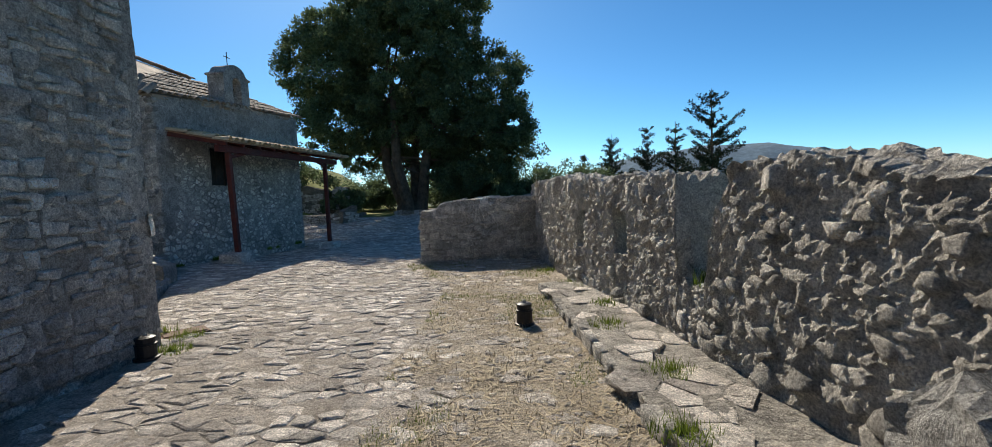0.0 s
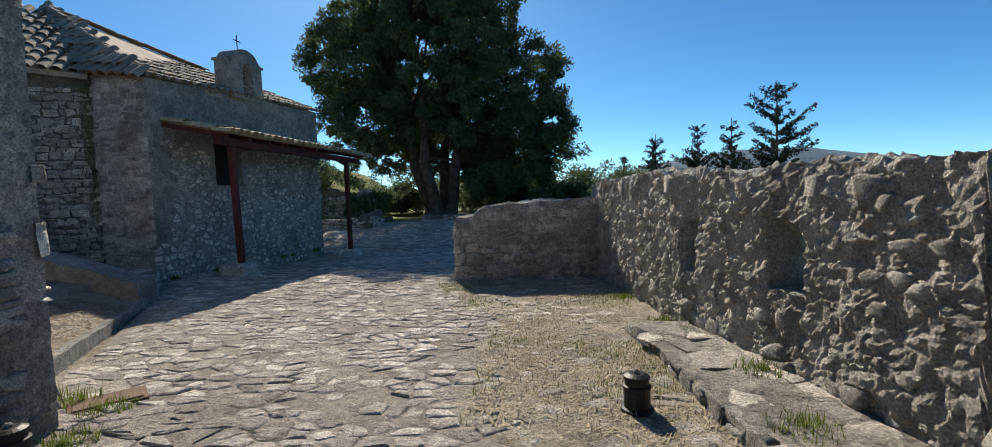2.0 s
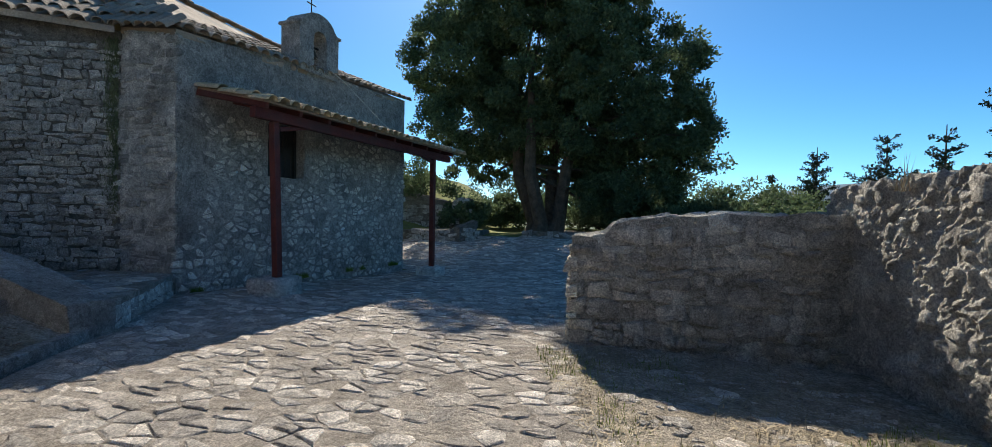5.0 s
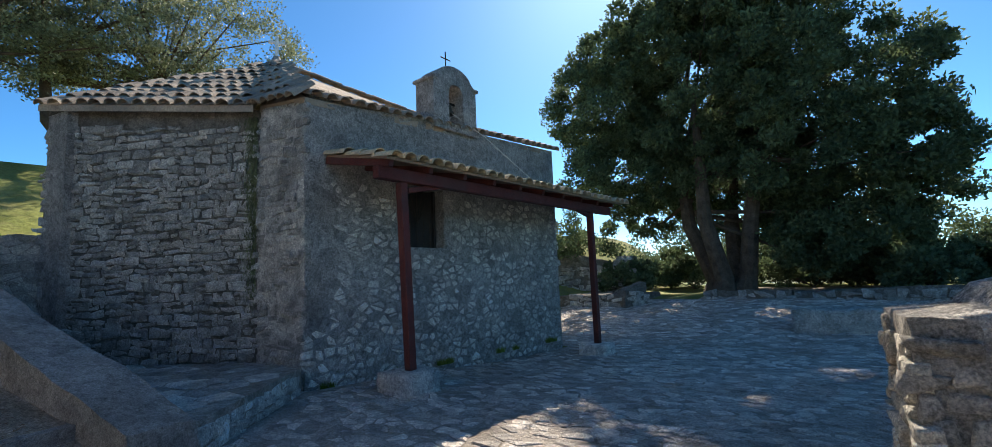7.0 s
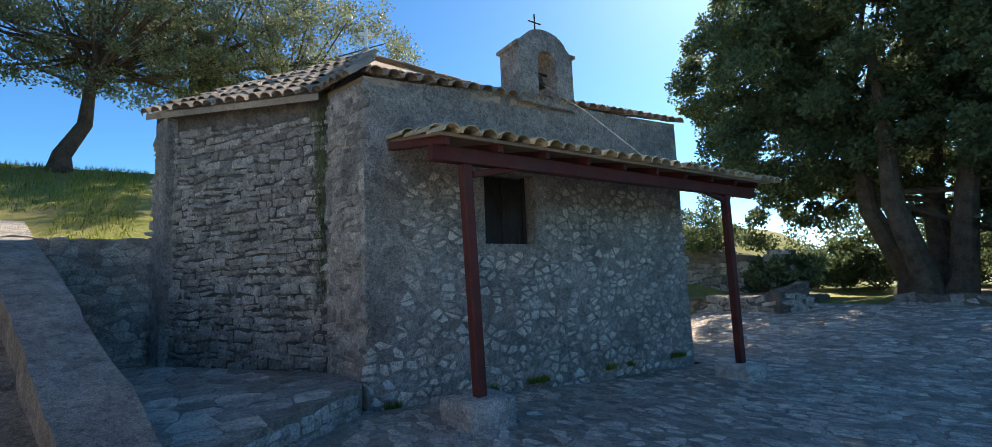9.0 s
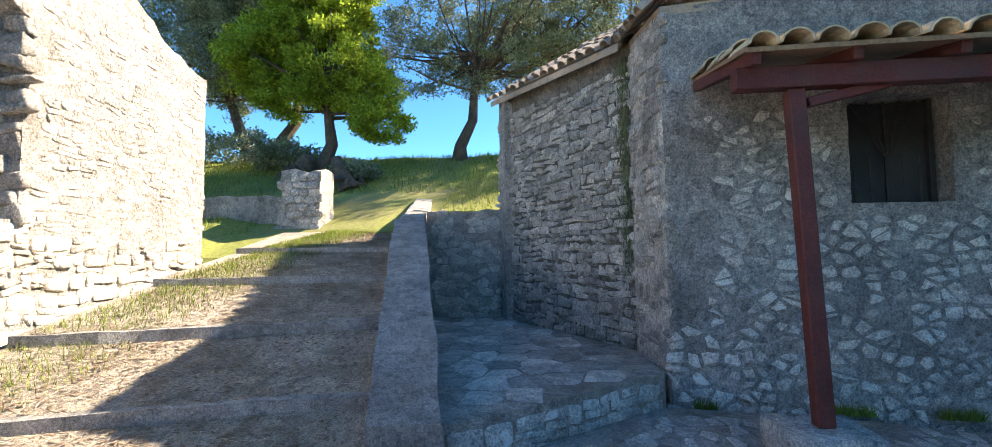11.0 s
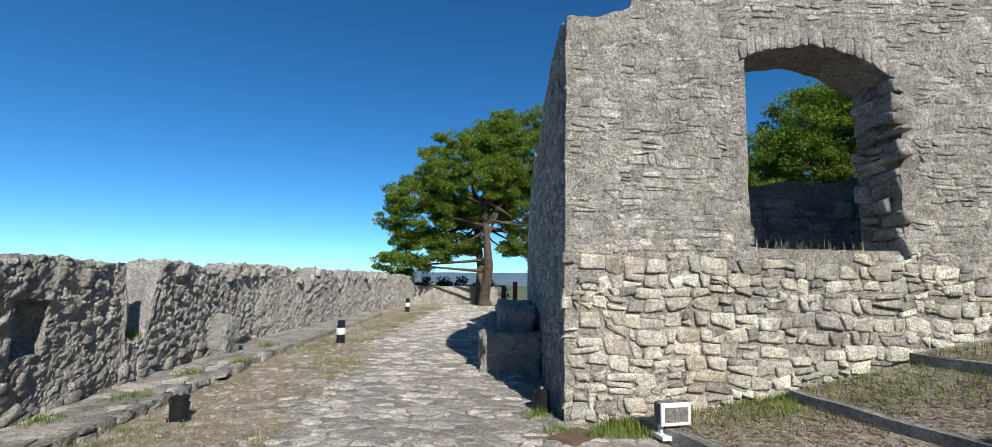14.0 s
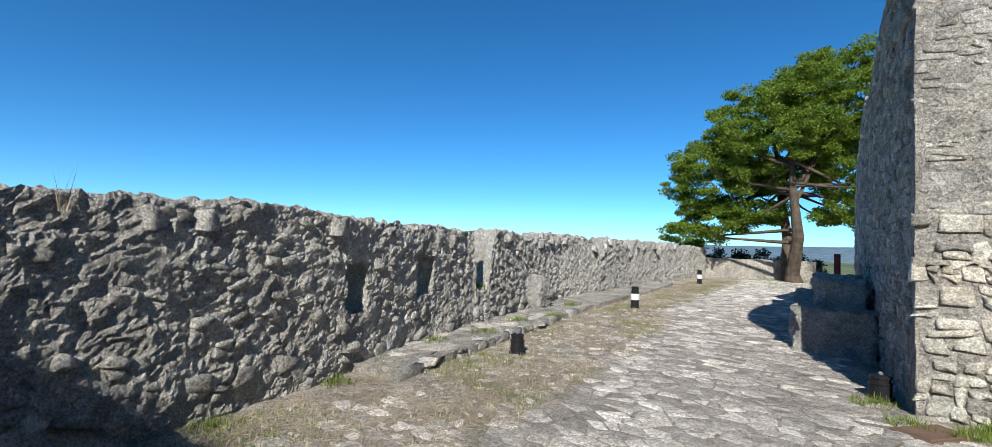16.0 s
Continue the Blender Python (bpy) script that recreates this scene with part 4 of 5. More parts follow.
hatch = thing("manhole_cover", "square rusty iron cover let into the paving", "manhole cover", at=(-3.52, 6.22, -0.006), turn=50)
part("frame", box(-0.24, 0.24, -0.16, 0.16, -0.02, 0.018, 0.006), RUST, hatch)
part("plate", box(-0.21, 0.21, -0.13, 0.13, 0.0, 0.03, 0.006), RUST, hatch)

# stone block beside the ruin's side wall
blk = part("stone_block", joined([strip(Face((-2.05, 1.2), (-2.25, 3.4)), 0, 2.2, const(-0.15), lerp_line([(0, 0.75), (1.0, 0.55), (2.2, 0.62)]), 0.95, 0.05, 0.06, 0.05, 2.0, 0.02, 0.3),
                                  strip(Face((-2.3, 1.0), (-2.5, 2.9)), 0, 1.9, const(0.3), const(1.0), 0.6, 0.05, 0.06, 0.05, 5.0, 0.02, 0.3)]), RUBBLE)
tagged(blk, "rough masonry stub against the ruined wall", "stone bench")
sign = thing("red_sign", "small dull red board standing by the ruined wall", "sign", at=(-2.55, -0.9, 0.0))
part("board", box(-0.05, 0.05, -0.16, 0.16, 0.7, 1.35, 0.01), RED_SIGN, sign)
part("post", box(-0.03, 0.03, -0.03, 0.03, 0, 0.8, 0.005), RED_WOOD, sign)

# loose boulder beside the parapet
rock = part("boulder", strip(Face((1.98, 3.3), (2.06, 2.9)), 0, 0.4, const(0.0), lerp_line([(0, 0.6), (0.2, 0.74), (0.4, 0.62)]), 0.3, 0.05, 0.09, 0.06, 2.0, 0.01), COPING)
tagged(rock, "pale rounded boulder at the parapet's foot", "boulder")

# low walls and benches under the big pine
face_stones = []
for nm, a, b, h0_, h1_, w, z0, lab in (("stone_platform", (-12.0, 23.1), (-9.0, 23.0), 0.52, 0.52, 2.6, 0.1, "low stone platform with a sunlit top beside the chapel"),
                                     ("low_wall", (-9.0, 22.85), (-8.6, 23.6), 0.7, 0.95, 0.35, 0.1, "rough broken end of the platform wall"),
                                     ("retaining_wall", (-15.5, 26.5), (-11.0, 26.5), 2.3, 1.25, 0.5, 0.5, "brown rubble retaining wall below the grass slope"),
                                     ("stone_pillar", (-10.95, 26.35), (-10.3, 26.35), 1.55, 1.5, 0.55, 0.5, "square rubble pillar at the end of the retaining wall"),
                                     ("low_wall", (-7.0, 24.6), (-4.6, 24.4), 0.3, 0.3, 0.4, 0.36, "low stone kerb wall round the foot of the pine"),
                                     ("retaining_wall", (-4.55, 24.5), (2.5, 23.0), 0.3, 0.6, 0.5, 0.3, "dark retaining wall in the pine's shade"),
                                     ("stone_bench", (-4.0, 20.4), (-1.2, 20.7), 0.5, 0.5, 0.7, -0.1, "long low stone bench in the shade")):
    f = Face(a, b)
    # the pine's shade is put into these walls as a dark base colour
    ob = part(nm, strip(f, 0, f.length, const(z0 - 0.25), lerp_line([(0, z0 + h0_), (f.length, z0 + h1_)]), w, 0.1, 0.03, 0.05, f.length, 0.02), APSE_STONE if "bench" in nm else JOINT_AND_SHADE)
    if "bench" not in nm:
        face_stones.append((ob, f, z0, z0 + min(h0_, h1_)))
    tagged(ob, lab, "bench" if "bench" in nm else "wall")


# ---- trees ----
def leaf_cloud(centres, rng, per, spread, size, flat=0.6, long=1.0):
    """Many small pointed leaves in clumps: one mesh."""
    nc = len(centres)
    cen = np.repeat(np.array([c[:3] for c in centres]), per, axis=0)
    rad = np.repeat(np.array([c[3] for c in centres]), per)
    n = nc * per
    d = rng.normal(size=(n, 3))
    d /= np.linalg.norm(d, axis=1)[:, None]
    r = rad * (0.35 + 0.65 * rng.random(n)) * spread
    pos = cen + d * r[:, None] * np.array([1, 1, flat])
    ax = d * 0.8 + rng.normal(size=(n, 3)) * 0.6 + np.array([0, 0, 0.3])
    ax /= np.linalg.norm(ax, axis=1)[:, None]
    side = np.cross(ax, rng.normal(size=(n, 3)))
    side /= np.linalg.norm(side, axis=1)[:, None]
    ln = (size * long * (0.6 + 0.8 * rng.random(n)))[:, None]
    wd = (size * 0.26 * (0.6 + 0.8 * rng.random(n)))[:, None]
    verts = np.stack([pos - ax * ln * 0.5, pos + side * wd, pos + ax * ln * 0.5, pos - side * wd], axis=1).reshape(-1, 3)
    me = bpy.data.meshes.new("crown")
    me.vertices.add(n * 4)
    me.vertices.foreach_set("co", verts.ravel())
    me.loops.add(n * 4)
    me.loops.foreach_set("vertex_index", np.arange(n * 4, dtype=np.int32))
    me.polygons.add(n)
    me.polygons.foreach_set("loop_start", np.arange(0, n * 4, 4, dtype=np.int32))
    me.update(calc_edges=True)
    return me


def tree(name, label, at, height, lobes, leaf, seed, trunks=1, trunk_r=0.3, per=42, clump=0.55, size=0.16, clumps=520, lean=0.4, bare=0.25, flat=0.6, shell=0.55):
    """Trunks, limbs out to the clumps and a crown of leaf clumps inside the given lobes (x, y, z, rx, ry, rz) about the foot."""
    rng = np.random.default_rng(seed)
    at = (at[0], at[1], ground_z(at[0], at[1]) - 0.12)
    t = thing(name, label, "tree", at=at)
    cs = []
    vol = np.array([l[3] * l[4] * l[5] for l in lobes]) ** 0.75
    for k in rng.choice(len(lobes), size=clumps, p=vol / vol.sum()):
        x, y, z, rx, ry, rz = lobes[k]
        d = rng.normal(size=3)
        d /= np.linalg.norm(d)
        s = shell + (1 - shell) * rng.random() ** 0.5
        s *= 1 + 0.16 * noise.noise(Vector((d[0] * 2.2 + k, d[1] * 2.2, d[2] * 2.2 + seed)))
        cs.append((x + d[0] * rx * s, y + d[1] * ry * s, z + d[2] * rz * s, clump * (0.6 + 0.8 * rng.random())))
    trunk_top = []
    for k in range(trunks):
        a = 2 * math.pi * k / trunks + seed
        off = Vector((math.cos(a), math.sin(a), 0)) * (0.5 if trunks > 1 else 0)
        top = Vector((lobes[0][0], lobes[0][1], lobes[0][2])) * 0.9 + off * (2.2 if trunks > 1 else 0)
        pts = [off, off * 1.15 + Vector((0.08, 0.05, 0.5)), off * 1.5 + top * 0.35 + Vector((lean * math.cos(seed * 3.0), lean * math.sin(seed * 3.0), 0)) * 0.5, top * 0.7 + off * 1.4, top + off]
        part("trunk", tube(pts, [trunk_r * 1.5, trunk_r * 1.05, trunk_r * 0.85, trunk_r * 0.55, trunk_r * 0.2], 10), BARK, t)
        trunk_top.append(pts)
    limbs = []
    for i in range(0, len(cs), max(1, len(cs) // 46)):
        pts = trunk_top[i % trunks]
        c = Vector(cs[i][:3])
        k = 0.35 + 0.5 * rng.random()
        s = pts[2].lerp(pts[4], min(1.0, k)) if c.z > pts[2].z * 1.2 else pts[1].lerp(pts[3], k)
        mid = s.lerp(c, 0.55) + Vector((0, 0, -0.06 * (c - s).length + 0.1 * rng.random()))
        limbs.append(tube([s, mid, c], [trunk_r * 0.32, trunk_r * 0.17, 0.015], 6))
    part("branchwork", joined(limbs), BARK, t)["kind"] = "stuff"
    me = leaf_cloud(cs, rng, per, 1.0, size, flat)
    me.materials.append(leaf)
    cr_ = new("crown", me)
    cr_.parent = t
    return t


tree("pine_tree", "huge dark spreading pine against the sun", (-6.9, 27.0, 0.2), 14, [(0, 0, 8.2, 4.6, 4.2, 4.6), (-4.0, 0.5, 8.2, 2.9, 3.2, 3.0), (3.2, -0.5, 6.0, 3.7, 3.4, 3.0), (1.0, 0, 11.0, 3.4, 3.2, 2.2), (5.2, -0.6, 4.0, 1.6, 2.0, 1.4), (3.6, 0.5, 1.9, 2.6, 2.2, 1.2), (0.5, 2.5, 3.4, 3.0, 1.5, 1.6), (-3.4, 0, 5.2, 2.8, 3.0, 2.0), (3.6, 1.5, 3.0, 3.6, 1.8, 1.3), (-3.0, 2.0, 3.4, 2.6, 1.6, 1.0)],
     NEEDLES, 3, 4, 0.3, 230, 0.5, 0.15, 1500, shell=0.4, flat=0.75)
tree("pine_tree", "broad green pine beside the far end of the path", (-0.3, -13.5, 0.55), 10, [(0.4, 0, 6.6, 3.2, 3.4, 2.6), (2.9, 0, 4.9, 2.4, 2.6, 1.9), (-1.6, 0, 7.9, 2.8, 2.8, 2.3), (3.4, 0, 2.8, 1.9, 2.0, 0.9), (-2.6, 0, 5.2, 2.0, 2.0, 2.0), (1.5, 0, 3.2, 1.6, 1.6, 0.6), (4.3, 0.2, 2.1, 1.5, 1.5, 0.6), (-2.2, 0, 3.2, 1.6, 1.6, 0.8)],
     PINE_GREEN, 5, 2, 0.26, 170, 0.42, 0.12, 1250, shell=0.45, flat=0.5)
tree("olive_tree", "grey-green olive on the grassy bank", (-19.0, 7.15, 4.55), 6, [(0.3, 0.9, 4.4, 2.6, 3.4, 2.3), (0, 3.2, 4.6, 2.2, 2.6, 1.9), (0, -1.4, 3.6, 1.8, 1.8, 1.2), (0, 1.5, 5.6, 2.4, 2.6, 1.4)],
     OLIVE_LEAF, 7, 1, 0.2, 120, 0.45, 0.09, 420)
tree("olive_tree", "large olive behind the chapel roof", (-20.5, 11.5, 3.2), 8, [(0, 0, 5.0, 3.0, 3.4, 2.6), (0.5, 3.0, 5.2, 2.6, 3.0, 2.4), (0, -2.2, 4.2, 2.2, 2.4, 1.8)],
     OLIVE_LEAF, 8, 2, 0.2, 110, 0.5, 0.1, 520)
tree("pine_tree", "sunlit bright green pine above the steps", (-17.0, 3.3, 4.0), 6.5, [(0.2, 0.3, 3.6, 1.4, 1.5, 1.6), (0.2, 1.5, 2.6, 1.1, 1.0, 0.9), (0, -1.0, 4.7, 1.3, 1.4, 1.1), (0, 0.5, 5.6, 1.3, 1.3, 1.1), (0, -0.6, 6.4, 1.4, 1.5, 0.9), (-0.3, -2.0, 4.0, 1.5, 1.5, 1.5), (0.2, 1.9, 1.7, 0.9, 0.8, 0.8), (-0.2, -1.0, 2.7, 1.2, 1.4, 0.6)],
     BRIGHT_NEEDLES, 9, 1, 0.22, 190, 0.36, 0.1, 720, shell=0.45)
tree("holm_oak", "dark olive-green tree above the ruin", (-19.5, -0.4, 4.4), 8, [(0, 0, 4.6, 2.6, 3.0, 2.6), (0, -2.6, 4.4, 2.6, 2.8, 2.6), (0, 1.4, 5.6, 2.0, 2.0, 1.8), (0, -1.0, 6.6, 2.4, 2.6, 1.8)],
     OLIVE_LEAF, 11, 2, 0.22, 130, 0.5, 0.1, 900, shell=0.45)
tree("pine_tree", "green pine seen through the ruin's window", (-14.5, -9.0, 2.2), 7, [(0, 0, 4.2, 2.6, 2.6, 2.4), (1.4, 0, 3.0, 2.0, 2.0, 1.6), (-1.2, 0, 5.2, 2.0, 2.0, 1.6)],
     PINE_GREEN, 13, 1, 0.22, 150, 0.45, 0.12, 520)


def fir(at, h, r, seed, label):
    """A sparse fir with tiered, upswept branches."""
    rng = np.random.default_rng(seed)
    t = thing("fir_tree", label, "tree", at=at, group="firs below the parapet")
    part("trunk", tube([(0, 0, 0), (0.03, 0, h * 0.5), (0.06, 0.02, h)], [0.14, 0.08, 0.015], 7), BARK, t)
    cs, limbs = [], []
    z = h * 0.2
    while z < h * 0.97:
        k = 5 if z < h * 0.8 else 3
        for i in range(k):
            a = rng.random() * 6.28
            ln = r * (1 - z / h) ** 0.75 * (0.35 + 0.9 * rng.random()) + 0.12
            tip = Vector((math.cos(a) * ln, math.sin(a) * ln, z + ln * (0.3 + 0.5 * rng.random())))
            limbs.append(tube([(0, 0, z), tuple(tip)], [0.03, 0.008], 5))
            for s in np.linspace(0.25, 1.0, max(2, int(ln / 0.16))):
                q = Vector((0, 0, z)).lerp(tip, float(s))
                cs.append((q.x, q.y, q.z, 0.13 + 0.05 * rng.random()))
        z += 0.16 + 0.3 * rng.random()
    part("branchwork", joined(limbs), BARK, t)["kind"] = "stuff"
    me = leaf_cloud(cs, rng, 26, 1.0, 0.11, 0.9)
    me.materials.append(CYPRESS_LEAF)
    new("crown", me).parent = t


for at, h, r, sd, lab in (((5.0, 35.3, -4.0), 9.0, 2.0, 1, "slim dark fir below the parapet"), ((8.5, 25.7, -3.5), 9.4, 2.9, 2, "broad dark fir below the parapet"), ((6.4, 30.5, -4.5), 9.3, 2.6, 3, "low dark fir below the parapet"),
                          ((3.2, 36.5, -4.5), 8.3, 1.6, 4, "small dark fir below the parapet"), ((7.5, 28.5, -4.0), 8.8, 1.8, 5, "dark fir among its fellows")):
    fir(at, h, r, sd, lab)


def shrubs(name, label, spots, leaf, seed, per=60, size=0.1):
    rng = np.random.default_rng(seed)
    for x, y, r, h in spots:
        t = thing(name, label, "shrub", at=(x, y, ground_z(x, y) - 0.05), group=name)
        cs = []
        for _ in range(44):
            a, q = rng.random() * 6.28, rng.random() ** 0.5
            cs.append((r * q * math.cos(a), r * q * math.sin(a), h * (0.15 + 0.85 * rng.random() * (1 - 0.55 * q)), 0.2 * r + 0.08))
        me = leaf_cloud(cs, rng, per, 1.0, size, 0.8)
        me.materials.append(leaf)
        new("crown", me).parent = t
        part("stems", joined([tube([(0, 0, 0), tuple(c[:3])], [0.025, 0.008], 5) for c in cs[:6]]), BARK, t)


shrubs("shrub", "leafy green shrub under the pine", [(-1.5, 26.5, 1.2, 1.5), (1.5, 25.0, 1.4, 1.6), (-4.6, 29.4, 1.5, 1.8), (-2.2, 28.8, 1.4, 1.8), (0.2, 27.8, 1.4, 1.8), (2.4, 28.6, 1.4, 1.8), (-10.2, 30.2, 1.4, 1.9), (-10.5, 26.5, 1.3, 1.6), (-9.0, 30.0, 1.6, 2.2), (-3.2, 30.0, 1.8, 2.4), (0.5, 29.0, 1.6, 2.2), (-5.8, 31.5, 1.8, 2.3), (-13.5, 27.5, 2.0, 2.6), (3.2, 27.0, 1.5, 1.5), (-1.0, 33.5, 2.6, 3.4), (2.5, 33.0, 2.4, 3.0), (-11.0, 33.0, 2.6, 3.6), (-7.5, 34.5, 2.6, 3.2), (-4.5, 35.0, 2.6, 3.2)], NEEDLES, 21, 150, 0.15)
shrubs("shrub", "dark shrub at the end of the path", [(2.6, -15.8, 1.2, 1.5), (1.2, -16.4, 1.2, 1.6), (-0.2, -16.2, 1.1, 1.3), (3.6, -16.5, 1.2, 1.6)], CYPRESS_LEAF, 22, 70, 0.12)
shrubs("shrub", "dark undergrowth on the bank above the steps", [(-17.2, 2.0, 1.1, 1.1), (-16.5, 4.5, 0.8, 0.7), (-18.0, 0.5, 1.3, 1.4), (-18.5, -2.0, 1.4, 1.5)], OLIVE_LEAF, 23, 70, 0.11)


def stump(at, lean, h, r, seed, label):
    """A broken, leaning trunk with torn roots at its foot."""
    t = thing("tree_stump", label, "stump", at=(at[0], at[1], ground_z(*at) - 0.1))
    rng = random.Random(seed)
    part("trunk", tube([(0, 0, 0), (lean[0] * 0.3, lean[1] * 0.3, h * 0.35), (lean[0] * 0.7, lean[1] * 0.7, h * 0.7), (lean[0], lean[1], h)], [r * 1.3, r, r * 0.9, r * 0.55], 11), BARK, t)
    for k in range(9):
        a = k * 0.7 + rng.random()
        ln = r * rng.uniform(1.8, 3.4)
        part("root", tube([(0, 0, 0.25), (math.cos(a) * ln * 0.5, math.sin(a) * ln * 0.5, 0.2 + 0.2 * rng.random()), (math.cos(a) * ln, math.sin(a) * ln, -0.1 + 0.3 * rng.random())], [r * 0.35, r * 0.25, 0.02], 6), BARK, t)


stump((-15.8, 4.7), (-0.1, -0.45), 0.95, 0.24, 3, "dark broken stump leaning on the grassy bank")
stump((-16.6, 2.7), (0.2, 0.5), 0.6, 0.3, 4, "torn root plate and dead wood under the pine")


def blades(name, label, count, place, mat, h, w, seed, lying=False, parent=None):
    """Grass or straw: thin blades, one object."""
    rng = np.random.default_rng(seed)
    verts, faces = [], []
    while len(faces) < count:
        p = place(rng)
        if p is None:
            continue
        x, y, z = p
        a = rng.random() * 6.283
        ln = h * (0.5 + rng.random())
        tilt = 1.45 if lying else 0.15 + 0.6 * rng.random()
        d = Vector((math.cos(a) * math.sin(tilt), math.sin(a) * math.sin(tilt), math.cos(tilt)))
        s = Vector((-math.sin(a), math.cos(a), 0)) * w * (0.6 + 0.8 * rng.random())
        b = Vector((x, y, z - 0.005 + (0.02 * rng.random() if lying else 0)))
        o = len(verts)
        verts += [tuple(b - s), tuple(b + s), tuple(b + d * ln)]
        faces.append((o, o + 1, o + 2))
    ob = part(name, (verts, faces), mat)
    return tagged(ob, label, "grass", kind="stuff")


ledge_x = lerp_line([(-12, 2.9), (-6, 2.45), (3.0, 1.45), (8.15, 0.5), (11.2, 0.3)])


def verge(rng):
    y = rng.uniform(-11, 11.1)
    a, b = pave_r(y) - 0.1, (ledge_x(y) if y < 8.2 else parapet_x(y) - 0.1)
    x = rng.uniform(a - 0.3, b)
    if noise.noise(Vector((x * 1.3, y * 1.3, 7))) + 0.35 * rng.random() < 0.02:
        return None
    return x, y, court_z(x, y)


def tufts(spots, spread, zf=None):
    def place(rng):
        k = spots[rng.integers(len(spots))]
        r, a = spread * rng.random(), rng.random() * 6.28
        return k[0] + r * math.cos(a), k[1] + r * math.sin(a), k[2]
    return place


# earth and straw between paving and ledge
verge_bed = bed("verge", lambda y: pave_r(y) - 0.15, lambda y: parapet_x(y) + 0.15, -13, 11.3, lambda x, y: court_z(x, y) + 0.006, EARTH, "dry earth verge with straw and stones", "verge", 16, 0.35)
blades("dry_grass", "dry straw lying on the verge", 34000, verge, STRAW, 0.13, 0.004, 31, True)
blades("dry_grass", "short dry grass standing on the verge", 9000, verge, STRAW, 0.06, 0.0035, 42)
blades("grass", "sparse green grass on the verge", 14000, lambda r: (lambda p: p if p and noise.noise(Vector((p[0] * 1.1 + 5, p[1] * 1.1, 2))) > 0.15 else None)(verge(r)), GRASS, 0.05, 0.003, 32)


def bank(rng):
    x, y = rng.uniform(-22, -12.6), rng.uniform(-4, 9)
    if 3.8 < y < 7.8 and x > -15.3:
        return None
    return x, y, ground_z(x, y) - 0.05


blades("grass", "green grass on the sunlit bank", 26000, bank, GRASS, 0.13, 0.008, 33)
blades("grass", "green grass below the far pine", 7000, lambda r: (lambda x, y: (x, y, ground_z(x, y) - 0.05))(r.uniform(-6, 1), r.uniform(-16, -7)) , GRASS, 0.12, 0.006, 34)


def beside_ruin(rng):
    u = rng.uniform(0.0, 6.2)
    p = ruin_n.at(u, 0, rng.random() ** 2 * 0.5)
    return p.x, p.y, max(0.0, 0.22 * (u - 1.0)) + 0.02


blades("weeds", "green weeds along the foot of the ruin", 9000, lambda r: (lambda p: p if noise.noise(Vector((p[0] * 1.6, p[1], 9))) > -0.02 else None)(beside_ruin(r)), GRASS, 0.09, 0.004, 35)


def on_steps(rng):
    t, s = rng.random(), rng.random()
    x = -4.4 - 8.4 * t
    y0, y1 = 5.75 - 0.1 * t, 9.4 - 2.2 * t
    y = y0 + (y1 - y0) * s
    i = max(k for k in range(len(rows_)) if x <= rows_[k][0][0] + (rows_[k][1][0] - rows_[k][0][0]) * (y - rows_[k][0][1]) / (rows_[k][1][1] - rows_[k][0][1])) if x < -4.2 - 0.63 * (y - 5.75) else -1
    if i < 0 or i + 1 >= len(rows_):
        return None
    def rx(k):
        a, b, z = rows_[k]
        return a[0] + (b[0] - a[0]) * (y - a[1]) / (b[1] - a[1]), z
    (xa, za), (xb, zb) = rx(i), rx(i + 1)
    f = 0 if xa == xb else (xa - x) / (xa - xb)
    return x, y, za + (zb - za) * min(1, max(0, f))


blades("dry_grass", "dry straw scattered over the steps", 16000, on_steps, STRAW, 0.1, 0.0045, 36, True)
blades("leaf_litter", "brown leaf litter over the steps", 9000, on_steps, BATTEN, 0.05, 0.012, 43, True)
blades("grass", "patches of green grass on the steps", 9000, lambda r: (lambda p: p if p and p[1] < 6.1 + 0.7 * r.random() else None)(on_steps(r)), GRASS, 0.07, 0.004, 37)
blades("weeds", "green weeds at the foot of parapet and ledge", 2600, tufts([(1.2, 6.0, 0.1), (1.0, 8.0, 0.05), (1.5, 4.8, 0.1), (1.35, 3.9, 0.1), (0.9, 8.6, 0.0), (1.9, 2.2, 0.1), (-3.4, 6.1, 0.0), (-3.15, 5.6, 0.0), (1.3, 6.9, 0.1), (0.6, 9.8, 0)], 0.2), GRASS, 0.07, 0.004, 38)
blades("weeds", "grass tuft on the broken parapet", 700, tufts([(2.0, 5.35, 0.6), (2.1, 5.3, 0.6), (2.2, 5.35, 0.6)], 0.2), GRASS, 0.12, 0.006, 39)
blades("dry_grass", "dry grass on the window sill of the ruin", 60, lambda r: (lambda p: (p.x, p.y, 1.85))(ruin_n.at(r.uniform(2.1, 3.5), 0, -r.uniform(0.1, 0.5))), STRAW, 0.15, 0.003, 40)
blades("dry_grass", "thin dry stalks standing on the parapet", 22, tufts([(0.42, 10.75, 1.5), (0.46, 10.7, 1.5)], 0.06), STRAW, 0.22, 0.003, 46)
blades("dry_grass", "dry grass along the chapel roof edge", 1500, lambda r: (lambda y: (-8.35 - 0.25 * r.random(), y, 4.1 + 0.04 * (y - 11.5)))(r.uniform(11.6, 14.0)), STRAW, 0.16, 0.004, 41)


